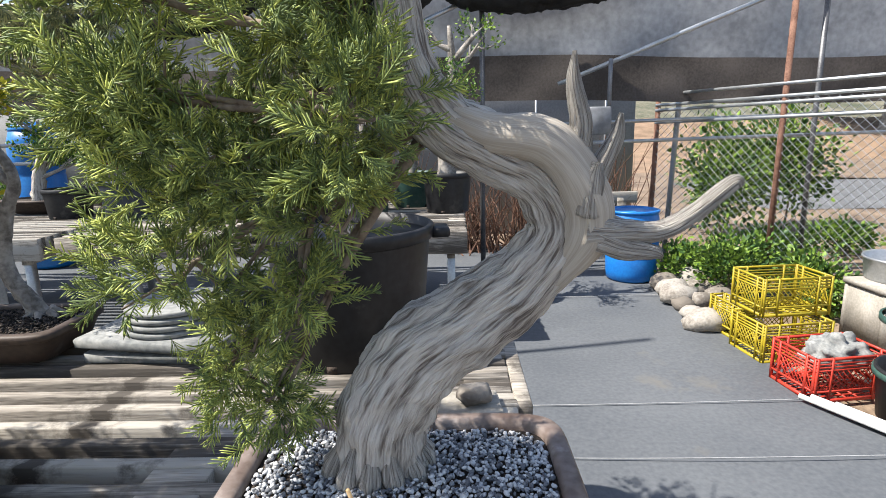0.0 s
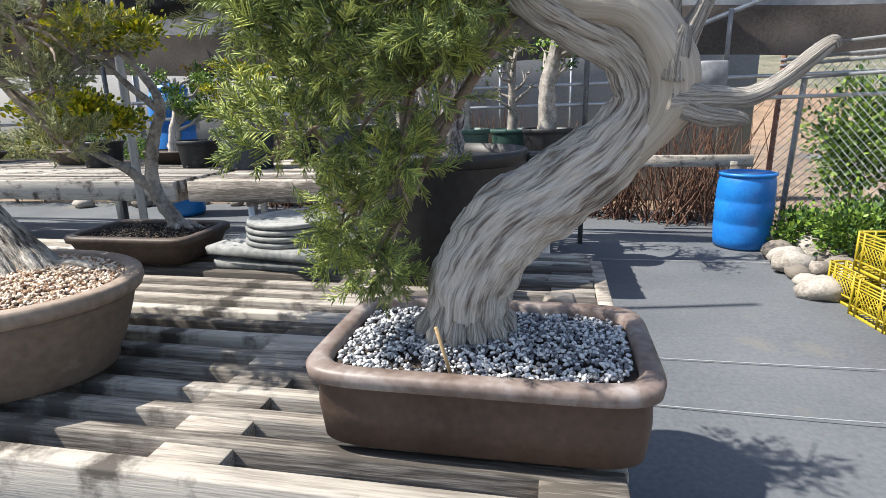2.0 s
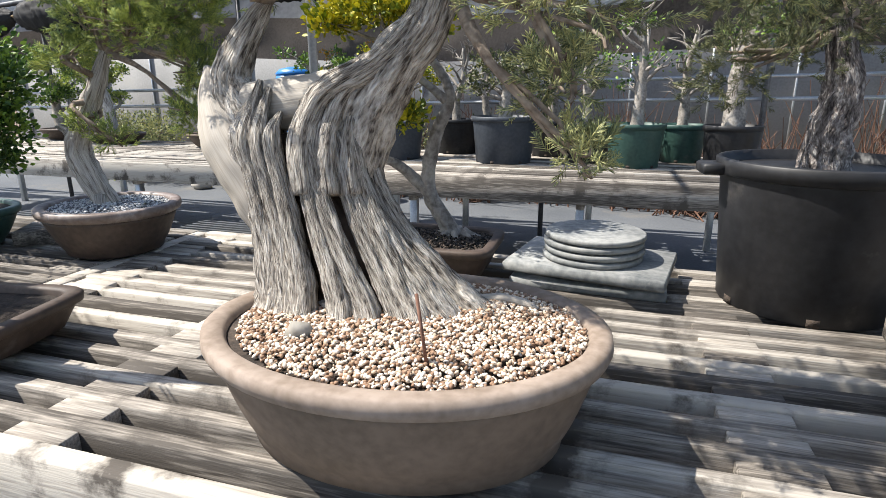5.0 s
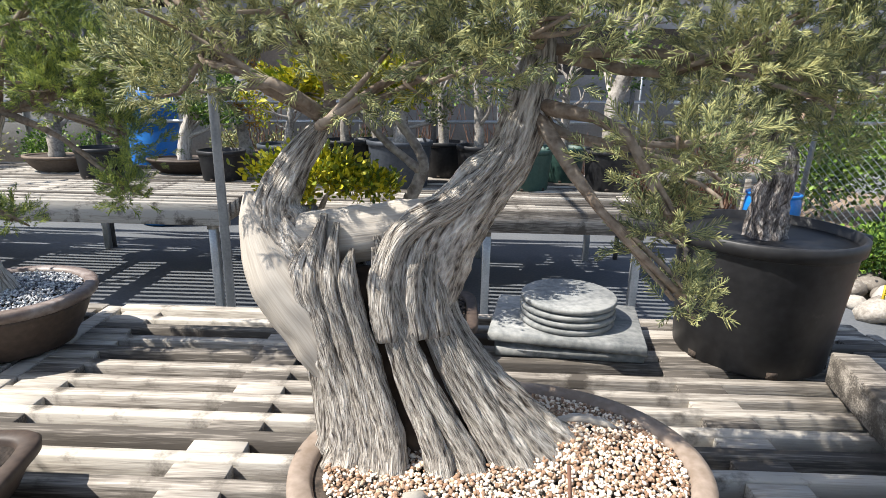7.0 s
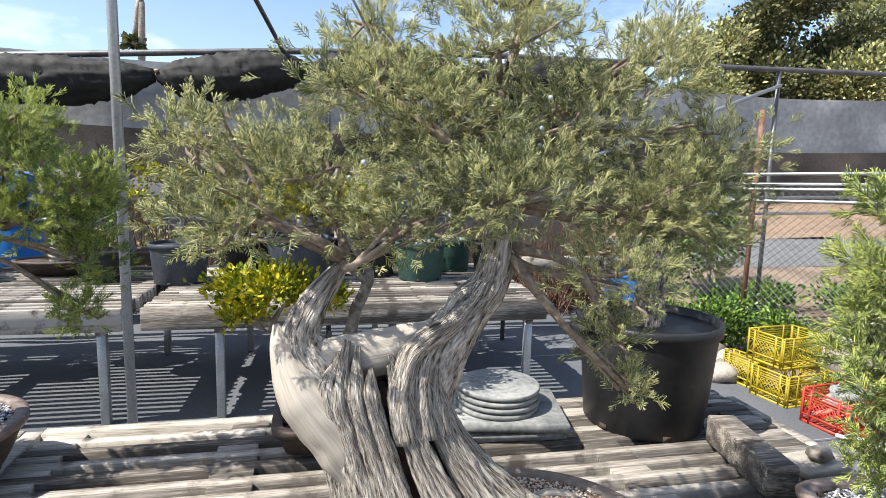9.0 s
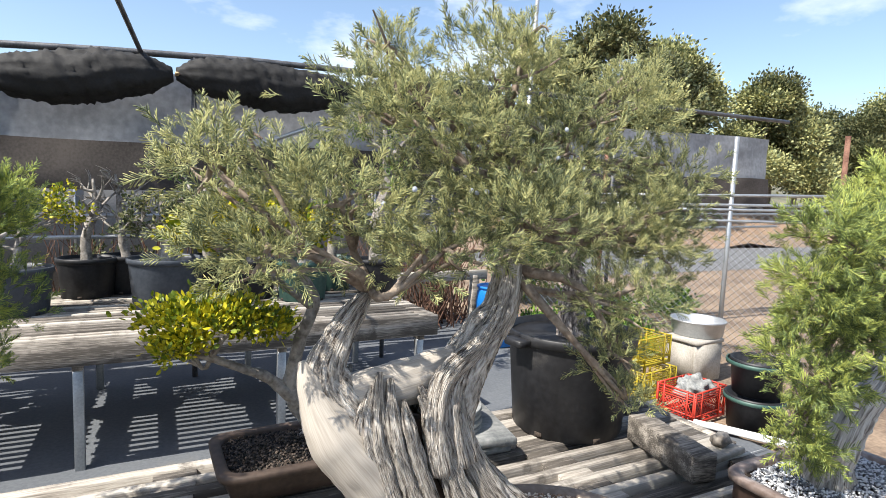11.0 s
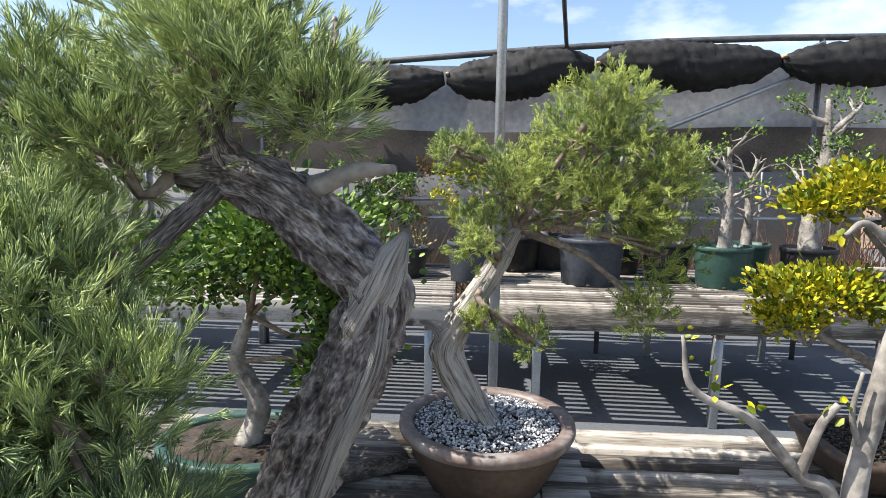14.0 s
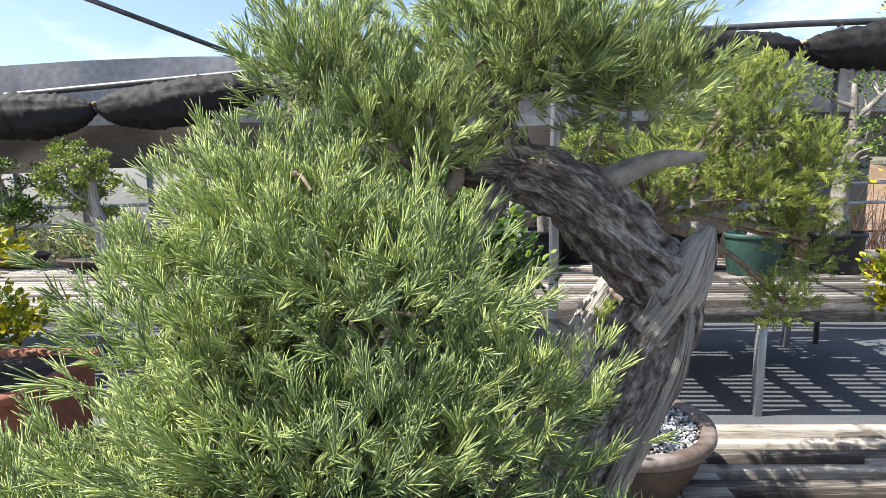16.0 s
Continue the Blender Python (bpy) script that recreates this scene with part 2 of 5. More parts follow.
def settle(origin, to, scale=1.0, turn=0.0, lean=0.0):
    """Set the top-level things made since the last call in their place: origin goes to the point given, scaled, turned and leant towards the aisle."""
    sx, sy, sz = scale if isinstance(scale, tuple) else (scale,) * 3
    m = Matrix.Translation(to) @ pose(0, 0, 0, lean, 0, turn) @ Matrix.Diagonal((sx, sy, sz, 1)) @ Matrix.Translation(-Vector(origin))
    for ob in GROUP:
        ob.matrix_basis = m @ ob.matrix_basis
    GROUP.clear()


def solid(name, geo, mat, parent=None, smooth=False, label=""):
    """One mesh object from (verts, faces[, uvs])."""
    ob = new(name, mesh_data(name, geo[0], geo[1], mat, smooth, geo[2] if len(geo) > 2 else None))
    if parent is not None:
        ob.parent = parent
    else:
        GROUP.append(ob)
    if label:
        tagged(ob, label)
    return ob


def thing(name, label, category, group="", kind="", at=(0, 0, 0), turn=0.0):
    ob = new(name)
    ob.matrix_basis = pose(*at, 0, 0, turn)
    GROUP.append(ob)
    return tagged(ob, label, category, group, kind)


def join(*geos):
    verts, faces, uvs, base = [], [], [], 0
    for g in geos:
        verts.append(np.asarray(g[0], dtype=float))
        faces += [tuple(int(i) + base for i in f) for f in g[1]]
        uvs.append(np.asarray(g[2]) if len(g) > 2 else np.zeros((len(g[0]), 2)))
        base += len(g[0])
    return np.concatenate(verts), faces, np.concatenate(uvs)


def box(sx, sy, sz, at=(0, 0, 0), bevel=0.0, turn=0.0, jitter=0.0):
    bm = bmesh.new()
    bmesh.ops.create_cube(bm, size=1.0)
    bmesh.ops.scale(bm, vec=(sx, sy, sz), verts=bm.verts)
    if bevel:
        bmesh.ops.bevel(bm, geom=list(bm.edges), offset=bevel, segments=1, affect="EDGES", profile=0.5)
    if jitter:
        for v in bm.verts:
            v.co += Vector(rng.normal(0, jitter, 3))
    bmesh.ops.transform(bm, matrix=pose(*at, 0, 0, turn), verts=bm.verts)
    bm.verts.index_update()
    out = [v.co[:] for v in bm.verts], [tuple(v.index for v in f.verts) for f in bm.faces]
    bm.free()
    return np.array(out[0]), out[1]


def smooth_line(points, steps):
    p = np.asarray(points, dtype=float)
    if len(p) == 2:
        s = np.linspace(0, 1, steps + 1)[:, None]
        return p[0] * (1 - s) + p[1] * s
    q = np.vstack([2 * p[0] - p[1], p, 2 * p[-1] - p[-2]])
    out = []
    for i in range(1, len(q) - 2):
        for k in range(steps):
            s = k / steps
            out.append(0.5 * ((2 * q[i]) + (-q[i - 1] + q[i + 1]) * s + (2 * q[i - 1] - 5 * q[i] + 4 * q[i + 1] - q[i + 2]) * s * s
                              + (-q[i - 1] + 3 * q[i] - 3 * q[i + 1] + q[i + 2]) * s ** 3))
    out.append(p[-1])
    return np.array(out)


def tube(points, radii, seg=10, steps=4, ridges=0, depth=0.0, twist=0.0, rough=0.0, flat=1.0, cap=True, seed=0):
    """A tapering limb along a curve, with flutes that twist round it."""
    line = smooth_line(points, steps)
    rr = np.interp(np.linspace(0, 1, len(line)), np.linspace(0, 1, len(radii)), radii)
    verts, uvs, faces = [], [], []
    tangent = np.gradient(line, axis=0)
    tangent /= np.linalg.norm(tangent, axis=1)[:, None] + 1e-9
    side = np.cross(tangent[0], (0, 1, 0.03))
    length = 0.0
    for i, (c, t) in enumerate(zip(line, tangent)):
        side = side - t * side.dot(t)
        side /= np.linalg.norm(side) + 1e-9
        up = np.cross(t, side)
        if i:
            length += float(np.linalg.norm(line[i] - line[i - 1]))
        for k in range(seg + 1):
            a = 2 * math.pi * (k % seg) / seg
            r = rr[i]
            if ridges:
                w = a * ridges + twist * length + 2.2 * noise.noise(Vector((math.cos(a) * 1.3, math.sin(a) * 1.3, length * 3 + seed)))
                r *= 1 - depth * (1 - abs(math.sin(w / 2))) ** 3.0 - 0.45 * depth * (1 - abs(math.sin(w * 1.37 + 1.1))) ** 3.0
            if rough:
                r *= 1 + rough * noise.noise(Vector((c[0] * 26 + math.cos(a) * 2.6 + seed, c[1] * 26 + math.sin(a) * 2.6, c[2] * 26))) + 0.4 * rough * noise.noise(Vector((c[0] * 70 + math.cos(a) * 6, c[1] * 70 + math.sin(a) * 6 + seed, c[2] * 70)))
            verts.append(c + r * (math.cos(a) * side + math.sin(a) * up * flat))
            uvs.append((k / seg, length))
    n = len(line)
    w = seg + 1
    for i in range(n - 1):
        for k in range(seg):
            a, b = i * w + k, i * w + k + 1
            faces.append((a, b, b + w, a + w))
    if cap:
        for i, flip in ((0, True), (n - 1, False)):
            verts.append(line[i])
            uvs.append((0.5, 0))
            c = len(verts) - 1
            for k in range(seg):
                a, b = i * w + k, i * w + k + 1
                faces.append((c, b, a) if flip else (c, a, b))
    return np.array(verts), faces, np.array(uvs)


def rod(a, b, r, seg=8):
    return tube([a, b], [r, r], seg, 1)


def superpot(a, b, power, profile, seg=56, close=True):
    """A vessel: rings (offset of the radius, z) round a superellipse."""
    verts, faces = [], []
    for off, z in profile:
        for k in range(seg):
            t = 2 * math.pi * k / seg
            c, s = math.cos(t), math.sin(t)
            x = math.copysign(abs(c) ** (2 / power), c) * (a + off)
            y = math.copysign(abs(s) ** (2 / power), s) * (b + off)
            verts.append((x, y, z))
    for i in range(len(profile) - 1):
        for k in range(seg):
            k2 = (k + 1) % seg
            faces.append((i * seg + k, i * seg + k2, (i + 1) * seg + k2, (i + 1) * seg + k))
    if close:
        faces.append(tuple(range(seg - 1, -1, -1)))
        faces.append(tuple((len(profile) - 1) * seg + k for k in range(seg)))
    return np.array(verts), faces


def scatter(template, tris, places, turns, sizes):
    """Many copies of one small shape as a single (verts, faces)."""
    n, m = len(places), len(template)
    verts = np.einsum("nij,mj->nmi", turns, template) * np.asarray(sizes)[:, None, None] + np.asarray(places)[:, None, :]
    faces = (np.asarray(tris)[None] + (np.arange(n) * m)[:, None, None]).reshape(-1, 3)
    return verts.reshape(-1, 3), faces


def turns_to(dirs, spin=True):
    """Rotations that take +z to each direction, with a random spin."""
    d = dirs / (np.linalg.norm(dirs, axis=1)[:, None] + 1e-9)
    h = rng.normal(size=d.shape) if spin else np.tile((0.0, 1.0, 0.0), (len(d), 1))
    x = np.cross(h, d)
    x /= np.linalg.norm(x, axis=1)[:, None] + 1e-9
    return np.stack([x, np.cross(d, x), d], axis=2)


def spike(a, b, w):
    """A three-sided needle from a to b: four verts, three faces."""
    a, b = np.array(a, float), np.array(b, float)
    d = b - a
    d /= np.linalg.norm(d)
    s = np.cross(d, (0.31, 0.77, 0.55))
    s /= np.linalg.norm(s)
    t = np.cross(d, s)
    m = a + (b - a) * 0.72
    base = [a + w * 0.55 * (math.cos(q) * s + math.sin(q) * t) for q in (0, 2.094, 4.189)]
    ring = [m + w * (math.cos(q) * s + math.sin(q) * t) for q in (0, 2.094, 4.189)]
    return base + ring + [b], [(0, 1, 4), (0, 4, 3), (1, 2, 5), (1, 5, 4), (2, 0, 3), (2, 3, 5), (3, 4, 6), (4, 5, 6), (5, 3, 6)]


def spray(kind):
    """A juniper spray one unit long: a stem and its fingers."""
    r = random.Random({"cord": 1, "needle": 2, "fine": 3}[kind])
    verts, faces = [], []

    def add(a, b, w):
        v, f = spike(a, b, w)
        faces.extend(tuple(i + len(verts) for i in g) for g in f)
        verts.extend(v)
    if kind == "needle":
        for i in range(18):
            z = 0.05 + 0.55 * r.random()
            ang, lean = r.random() * 6.283, 0.10 + 0.34 * r.random()
            ln = 0.38 + 0.25 * r.random()
            a = (0.03 * math.cos(ang), 0.03 * math.sin(ang), z)
            add(a, (a[0] + ln * lean * math.cos(ang), a[1] + ln * lean * math.sin(ang), z + ln * 0.9), 0.0155)
    else:
        count, w = (16, 0.024) if kind == "cord" else (15, 0.023)
        add((0, 0, 0), (0.02, 0, 1.0), w)
        for i in range(count):
            z = 0.12 + 0.72 * i / count
            ang = (i % 2) * math.pi + r.uniform(-0.9, 0.9)
            ln = (0.50 - 0.24 * z) * r.uniform(0.7, 1.2)
            a = (0.02 * z, 0, z)
            e = (a[0] + ln * 0.66 * math.cos(ang), ln * 0.66 * math.sin(ang), z + ln * 0.75)
            add(a, e, w * 0.9)
            if i % 2 == 0:
                mid = tuple(a[k] + 0.5 * (e[k] - a[k]) for k in range(3))
                an2 = ang + r.uniform(0.6, 1.3) * r.choice((-1, 1))
                add(mid, (mid[0] + ln * 0.35 * math.cos(an2), mid[1] + ln * 0.35 * math.sin(an2), mid[2] + ln * 0.4), w * 0.8)
    return np.array(verts), np.array(faces)


SPRAY = {k: spray(k) for k in ("cord", "needle", "fine")}
LEAF = (np.array([(0, 0, 0), (0.30, 0.08, 0.35), (0.24, 0.05, 0.75), (0, 0.0, 1.0), (-0.24, 0.05, 0.75), (-0.30, 0.08, 0.35), (0, -0.05, 0.5)]),
        np.array([(0, 1, 6), (1, 2, 6), (2, 3, 6), (3, 4, 6), (4, 5, 6), (5, 0, 6)]))


def clump_points(clumps, density, shell=0.45, rise=0.35, wild=0.5):
    """Places and growing directions in a set of ellipsoids (centre, radii)."""
    places, ways = [], []
    for (cx, cy, cz), (rx, ry, rz) in clumps:
        n = max(4, int(density * (rx * ry + ry * rz + rx * rz) * 4.2))
        rad, mid = np.array((rx, ry, rz)), np.array((cx, cy, cz))
        tufts = max(8, min(34, n // 18))
        d = rng.normal(size=(tufts, 3))
        d /= np.linalg.norm(d, axis=1)[:, None]
        heart = mid + d * rng.uniform(shell + 0.1, 0.86, (tufts, 1)) * rad
        pick = rng.integers(0, tufts, n)
        off = rng.normal(size=(n, 3)) * 0.22 * (rad * 0.6 + rad.mean() * 0.4)
        places.append(heart[pick] + off)
        ways.append(d[pick] * 0.55 + off / (0.3 * rad.mean()) * 0.55 + np.array((0, 0, rise)) + rng.normal(size=(n, 3)) * wild * 0.6)
    return np.concatenate(places), np.concatenate(ways)


def crown(name, clumps, mat, parent, kind, density, size, rise=0.35, wild=0.5, shell=0.45, label=""):
    p, w = clump_points(clumps, density, shell, rise, wild)
    s = size * rng.uniform(0.65, 1.25, len(p))
    tv, tf = LEAF if kind == "leaf" else SPRAY[kind]
    return solid(name, scatter(tv, tf, p, turns_to(w), s), mat, parent, False, label)


def twigs(name, clumps, roots, mat, parent, r=0.006, per=5):
    """Thin branches from the given roots out into each clump."""
    geos = []
    for i, ((cx, cy, cz), rad) in enumerate(clumps):
        c = np.array((cx, cy, cz))
        root = min((np.array(q) for q in roots), key=lambda q: np.linalg.norm(q - c))
        bend = (root + c) / 2 + rng.normal(size=3) * 0.03
        geos.append(tube([root, bend, c], [r * 1.6, r, r * 0.6], 6, 3, rough=0.3))
        for k in range(per):
            e = c + rng.normal(size=3) * np.array(rad) * 0.38
            m = (c + e) / 2 + rng.normal(size=3) * 0.012
            geos.append(tube([bend if k % 2 else c, m, e], [r * 0.7, r * 0.45, r * 0.25], 5, 2, cap=False))
    return tagged(solid(name, join(*geos), mat, parent, True), kind="stuff")


PEBBLE = None


def pebbles(name, spots, size, mat, label, category="gravel"):
    """Loose stones as one heap of low rounded solids."""
    global PEBBLE
    if PEBBLE is None:
        bm = bmesh.new()
        bmesh.ops.create_icosphere(bm, subdivisions=1, radius=0.5)
        bm.verts.index_update()
        PEBBLE = np.array([v.co[:] for v in bm.verts]), np.array([[v.index for v in f.verts] for f in bm.faces])
        bm.free()
    n = len(spots)
    tv = PEBBLE[0] * np.array((1.15, 0.8, 0.62))
    return tagged(solid(name, scatter(tv, PEBBLE[1], spots, turns_to(rng.normal(size=(n, 3)) * 0.5 + np.array((0, 0, 1))), size * rng.uniform(0.6, 1.25, n)),
                        mat), label, category, kind="stuff")


def spots_in(a, b, power, n, z, dome=0.0, at=(0, 0), turn=0.0):
    u = rng.uniform(-1, 1, (n * 2, 2))
    keep = (np.abs(u[:, 0]) ** power + np.abs(u[:, 1]) ** power) < 1
    u = u[keep][:n]
    zz = z + dome * (1 - (u ** 2).sum(1).clip(0, 1)) + rng.uniform(-0.002, 0.004, len(u))
    x, y = u[:, 0] * a, u[:, 1] * b
    c, s = math.cos(radians(turn)), math.sin(radians(turn))
    return np.stack([at[0] + c * x - s * y, at[1] + s * x + c * y, zz], axis=1)

# ---- ground ----
def sheet(name, x0, x1, y0, y1, z, mat, label, category, nx=1, ny=1, bump=0.0):
    xs, ys = np.linspace(x0, x1, nx + 1), np.linspace(y0, y1, ny + 1)
    verts = [(x, y, z + (bump * noise.noise(Vector((x * 0.9, y * 0.9, 3.0))) if bump else 0)) for y in ys for x in xs]
    w = nx + 1
    faces = [(j * w + i, j * w + i + 1, (j + 1) * w + i + 1, (j + 1) * w + i) for j in range(ny) for i in range(nx)]
    return tagged(solid(name, (verts, faces), mat, smooth=True), label, category, kind="structure")


sheet("ground", -600, 600, -600, 600, -0.03, M_DIRT, "bare brown earth round the nursery yard", "ground")
sheet("pavement", -14, 2.02, -3.5, 6.6, 0.0, M_CLOTH, "grey woven weed cloth laid over the yard", "pavement", 60, 46, 0.012)
for i, y in enumerate((-0.2, 0.75, 1.25, 2.15, 2.62, 4.4, 6.2)):
    pts = [(x, y + 0.03 * math.sin(x * 1.3 + i), 0.013 + 0.006 * noise.noise(Vector((x, y, 0)))) for x in np.linspace(0.45, 2.0, 7)]
    tagged(solid("cloth_seam", tube(pts, [0.0028, 0.0028], 5, 2), M_THREAD), "pale frayed seam thread of the weed cloth", "seam", "cloth seams")


# ---- benches of boards on edge ----
def bench(name, x0, x1, y0, y1, top, spacers, legs, label, pitch=0.0765, high=0.089, front_high=0.14):
    b = thing(name, label, "bench", "slatted plant benches", at=(0, 0, 0))
    count = int(round((y1 - y0) / pitch)) + 1
    length = x1 - x0
    variants = [mesh_data("slat", *box(length, 0.033, high, bevel=0.003), M_BOARD) for _ in range(1)]
    tall = mesh_data("slat", *box(length, 0.040, front_high, bevel=0.003), M_BOARD)
    block = mesh_data("spacer_block", *box(0.118, pitch - 0.0335, high * 0.96, bevel=0.002), M_BOARD)
    for i in range(count):
        y = y0 + i * pitch
        end = i in (0, count - 1)
        o = new("slat", tall if end else variants[0])
        o.parent = b
        h = front_high if end else high
        o.matrix_basis = pose((x0 + x1) / 2 + rng.normal(0, 0.004), y, top - h / 2 + rng.normal(0, 0.0015), 0, 0, rng.normal(0, 0.05))
        if i < count - 1:
            for sx in spacers:
                s = new("spacer_block", block)
                s.parent = b
                s.matrix_basis = pose(sx + rng.normal(0, 0.006), y + pitch / 2, top - high / 2 - 0.002 + rng.normal(0, 0.002), 0, 0, rng.normal(0, 0.4))
    leg = mesh_data("leg", *box(0.05, 0.05, top - high - 0.09, bevel=0.003), M_STEEL)
    rail = mesh_data("bearer", *box(0.05, y1 - y0 - 0.06, 0.09, bevel=0.003), M_BOARD)
    for lx in legs:
        r = new("bearer", rail)
        r.parent = b
        r.matrix_basis = pose(lx, (y0 + y1) / 2, top - high - 0.045)
        for ly in (y0 + 0.07, y1 - 0.07):
            o = new("leg", leg)
            o.parent = b
            o.matrix_basis = pose(lx, ly, (top - high - 0.09) / 2)
    return b


BT = 0.745
bench("plant_bench", -2.14, 0.25, 0.525, 1.745, BT, (-2.07, -1.52, -0.40, 0.19), (-1.9, -0.9, 0.1), "long weathered wooden bench of grey boards set on edge", 0.0763)
bench("plant_bench", -5.3, -2.20, 0.525, 1.745, BT, (-2.27, -3.35, -4.4, -5.23), (-2.5, -3.9, -5.1), "weathered wooden bench continuing the long plant bench", 0.0763)
B2 = 0.745
bench("plant_bench", -2.36, 0.20, 3.43, 4.95, B2, (-2.29, -1.4, -0.6, 0.14), (-1.93, -0.85, 0.10), "weathered grey bench holding nursery pots, across the aisle")
bench("plant_bench", -7.6, -2.46, 3.43, 4.95, B2, (-2.53, -3.9, -5.2, -6.5, -7.5), (-2.60, -4.2, -5.8, -7.3), "weathered grey bench with old bonsai, across the aisle")
GROUP.clear()


# ---- pots ----
def rect_pot(name, at, a, b, high, mat, rim_mat, label, turn=0.0, power=7.0, soil=M_SOIL, flare=0.03):
    p = thing(name, label, "pot", at=at, turn=turn)
    body = [(-flare - 0.012, 0.012), (-flare, 0.018), (-flare * 0.55, high * 0.5), (-0.008, high - 0.03), (-0.003, high - 0.024)]
    solid("body", superpot(a, b, power, body), mat, p, True)
    solid("rim", superpot(a, b, power, [(-0.004, high - 0.026), (0.004, high - 0.022), (0.006, high - 0.006), (0.001, high), (-0.020, high), (-0.026, high - 0.006),
                                        (-0.027, high - 0.04)], close=False), rim_mat, p, True, "worn paler rim")
    solid("soil", superpot(a - 0.022, b - 0.022, power, [(0, high - 0.05), (0, high - 0.016)]), soil, p)
    for sx in (-1, 1):
        for sy in (-1, 1):
            solid("foot", box(0.07, 0.05, 0.018, (sx * (a - 0.11), sy * (b - 0.09), 0.009), 0.004), mat, p)
    return p


def round_pot(name, at, a, b, high, mat, rim_mat, label, turn=0.0, bowl=0.32, soil=M_SOIL, lip=0.016):
    p = thing(name, label, "pot", at=at, turn=turn)
    prof = [(-a * bowl - 0.02, 0.0), (-a * bowl, 0.008)]
    for s in np.linspace(0.1, 1, 9):
        prof.append((-a * bowl * (1 - s ** 0.62) - 0.014, 0.008 + (high - 0.04) * s))
    solid("body", superpot(a, b, 2.0, prof, 72), mat, p, True)
    solid("rim", superpot(a, b, 2.0, [(-0.015, high - 0.034), (-0.002, high - 0.028), (0.003, high - 0.016), (0.001, high - 0.002), (-0.008, high), (-lip - 0.012, high - 0.001),
                                      (-lip - 0.018, high - 0.01), (-lip - 0.02, high - 0.05)], 72, False), rim_mat, p, True, "paler rounded rim")
    solid("soil", superpot(a - lip - 0.016, b - lip - 0.016, 2.0, [(0, high - 0.05), (0, high - 0.014)], 48), soil, p)
    return p


def nursery_pot(at, r, high, mat, label):
    p = thing("nursery_pot", label, "pot", "nursery pots", at=at)
    solid("body", superpot(r, r, 2.0, [(-r * 0.17, 0.0), (-r * 0.16, 0.004), (-r * 0.05, high - 0.05), (-r * 0.045, high - 0.03)], 40), mat, p, True)
    solid("rim", superpot(r, r, 2.0, [(-r * 0.05, high - 0.045), (0.0, high - 0.04), (0.002, high - 0.004), (-0.004, high), (-0.012, high), (-0.016, high - 0.05)], 40, False), mat, p, True)
    solid("soil", superpot(r * 0.93, r * 0.93, 2.0, [(0, high - 0.08), (0, high - 0.04)], 32), M_SOIL, p)
    for k in range(6):
        t = k * math.pi / 3 + 0.3
        solid("drain_slot", box(0.03, 0.006, 0.022, (math.cos(t) * r * 0.835, math.sin(t) * r * 0.835, 0.012), 0, math.degrees(t) + 90), M_SOIL, p)
    return p


rect_pot("bonsai_pot", (0.035, 0.74, BT), 0.250, 0.162, 0.14, M_POT_A, M_RIM_A, "large rectangular brown clay bonsai pot with rounded corners", 0.0, 7.0, M_SOIL, 0.012)
pebbles("gravel", spots_in(0.217, 0.126, 6, 3300, BT + 0.128, 0.012, (0.035, 0.74)), 0.0086, M_GRAVEL_W, "white and grey pumice gravel in the rectangular pot")
round_pot("bonsai_pot", (-0.962, 0.752, BT), 0.312, 0.243, 0.185, M_POT_B, M_RIM_B, "large oval grey-brown clay bonsai pot", 6.0, 0.20)
pebbles("gravel", spots_in(0.269, 0.205, 2, 9500, BT + 0.176, 0.022, (-0.955, 0.755), 6), 0.0078, M_GRAVEL_T, "tan and buff gravel in the oval pot")
round_pot("bonsai_pot", (-2.278, 1.455, BT), 0.218, 0.214, 0.165, M_POT_C, M_RIM_A, "round dark brown clay bonsai pot with banded rim")
pebbles("gravel", spots_in(0.182, 0.178, 2, 3400, BT + 0.152, 0.012, (-2.278, 1.455)), 0.0085, M_GRAVEL_W, "white pumice gravel in the round pot")
rect_pot("bonsai_tray", (-1.20, 1.555, BT), 0.222, 0.150, 0.105, M_POT_C, M_POT_C, "shallow rectangular dark brown bonsai tray", 1.0)
pebbles("grit", spots_in(0.192, 0.120, 6, 1900, BT + 0.092, 0.012, (-1.20, 1.555), 1), 0.0085, M_BARK_CHIP, "dark coarse soil grit in the shallow tray", "soil")
rect_pot("bonsai_tray", (-1.985, 0.75, BT), 0.22, 0.14, 0.095, M_POT_C, M_POT_C, "small dark rectangular bonsai tray with mossy soil", 10.0)
GROUP.clear()


# ---- the twisted juniper in the rectangular pot ----
tree_a = thing("bonsai_tree", "twisted juniper bonsai with bleached S-shaped trunk and bright foliage", "bonsai tree", at=(0, 0, 0))
A0 = BT + 0.13
trunk_a = tube([(-0.015, 0.765, A0 - 0.02), (-0.015, 0.77, 0.94), (0.00, 0.775, 1.00), (0.05, 0.78, 1.075), (0.13, 0.78, 1.135), (0.215, 0.78, 1.20), (0.262, 0.785, 1.275),
                (0.225, 0.79, 1.345), (0.15, 0.79, 1.385), (0.085, 0.79, 1.425), (0.045, 0.79, 1.49), (0.035, 0.80, 1.56), (0.02, 0.81, 1.66)],
               [0.082, 0.074, 0.074, 0.074, 0.066, 0.056, 0.050, 0.044, 0.042, 0.040, 0.036, 0.030, 0.022], 72, 12, 7, 0.13, 8.0, 0.14, 0.82)
solid("trunk", trunk_a, M_DEADWOOD, tree_a, True)
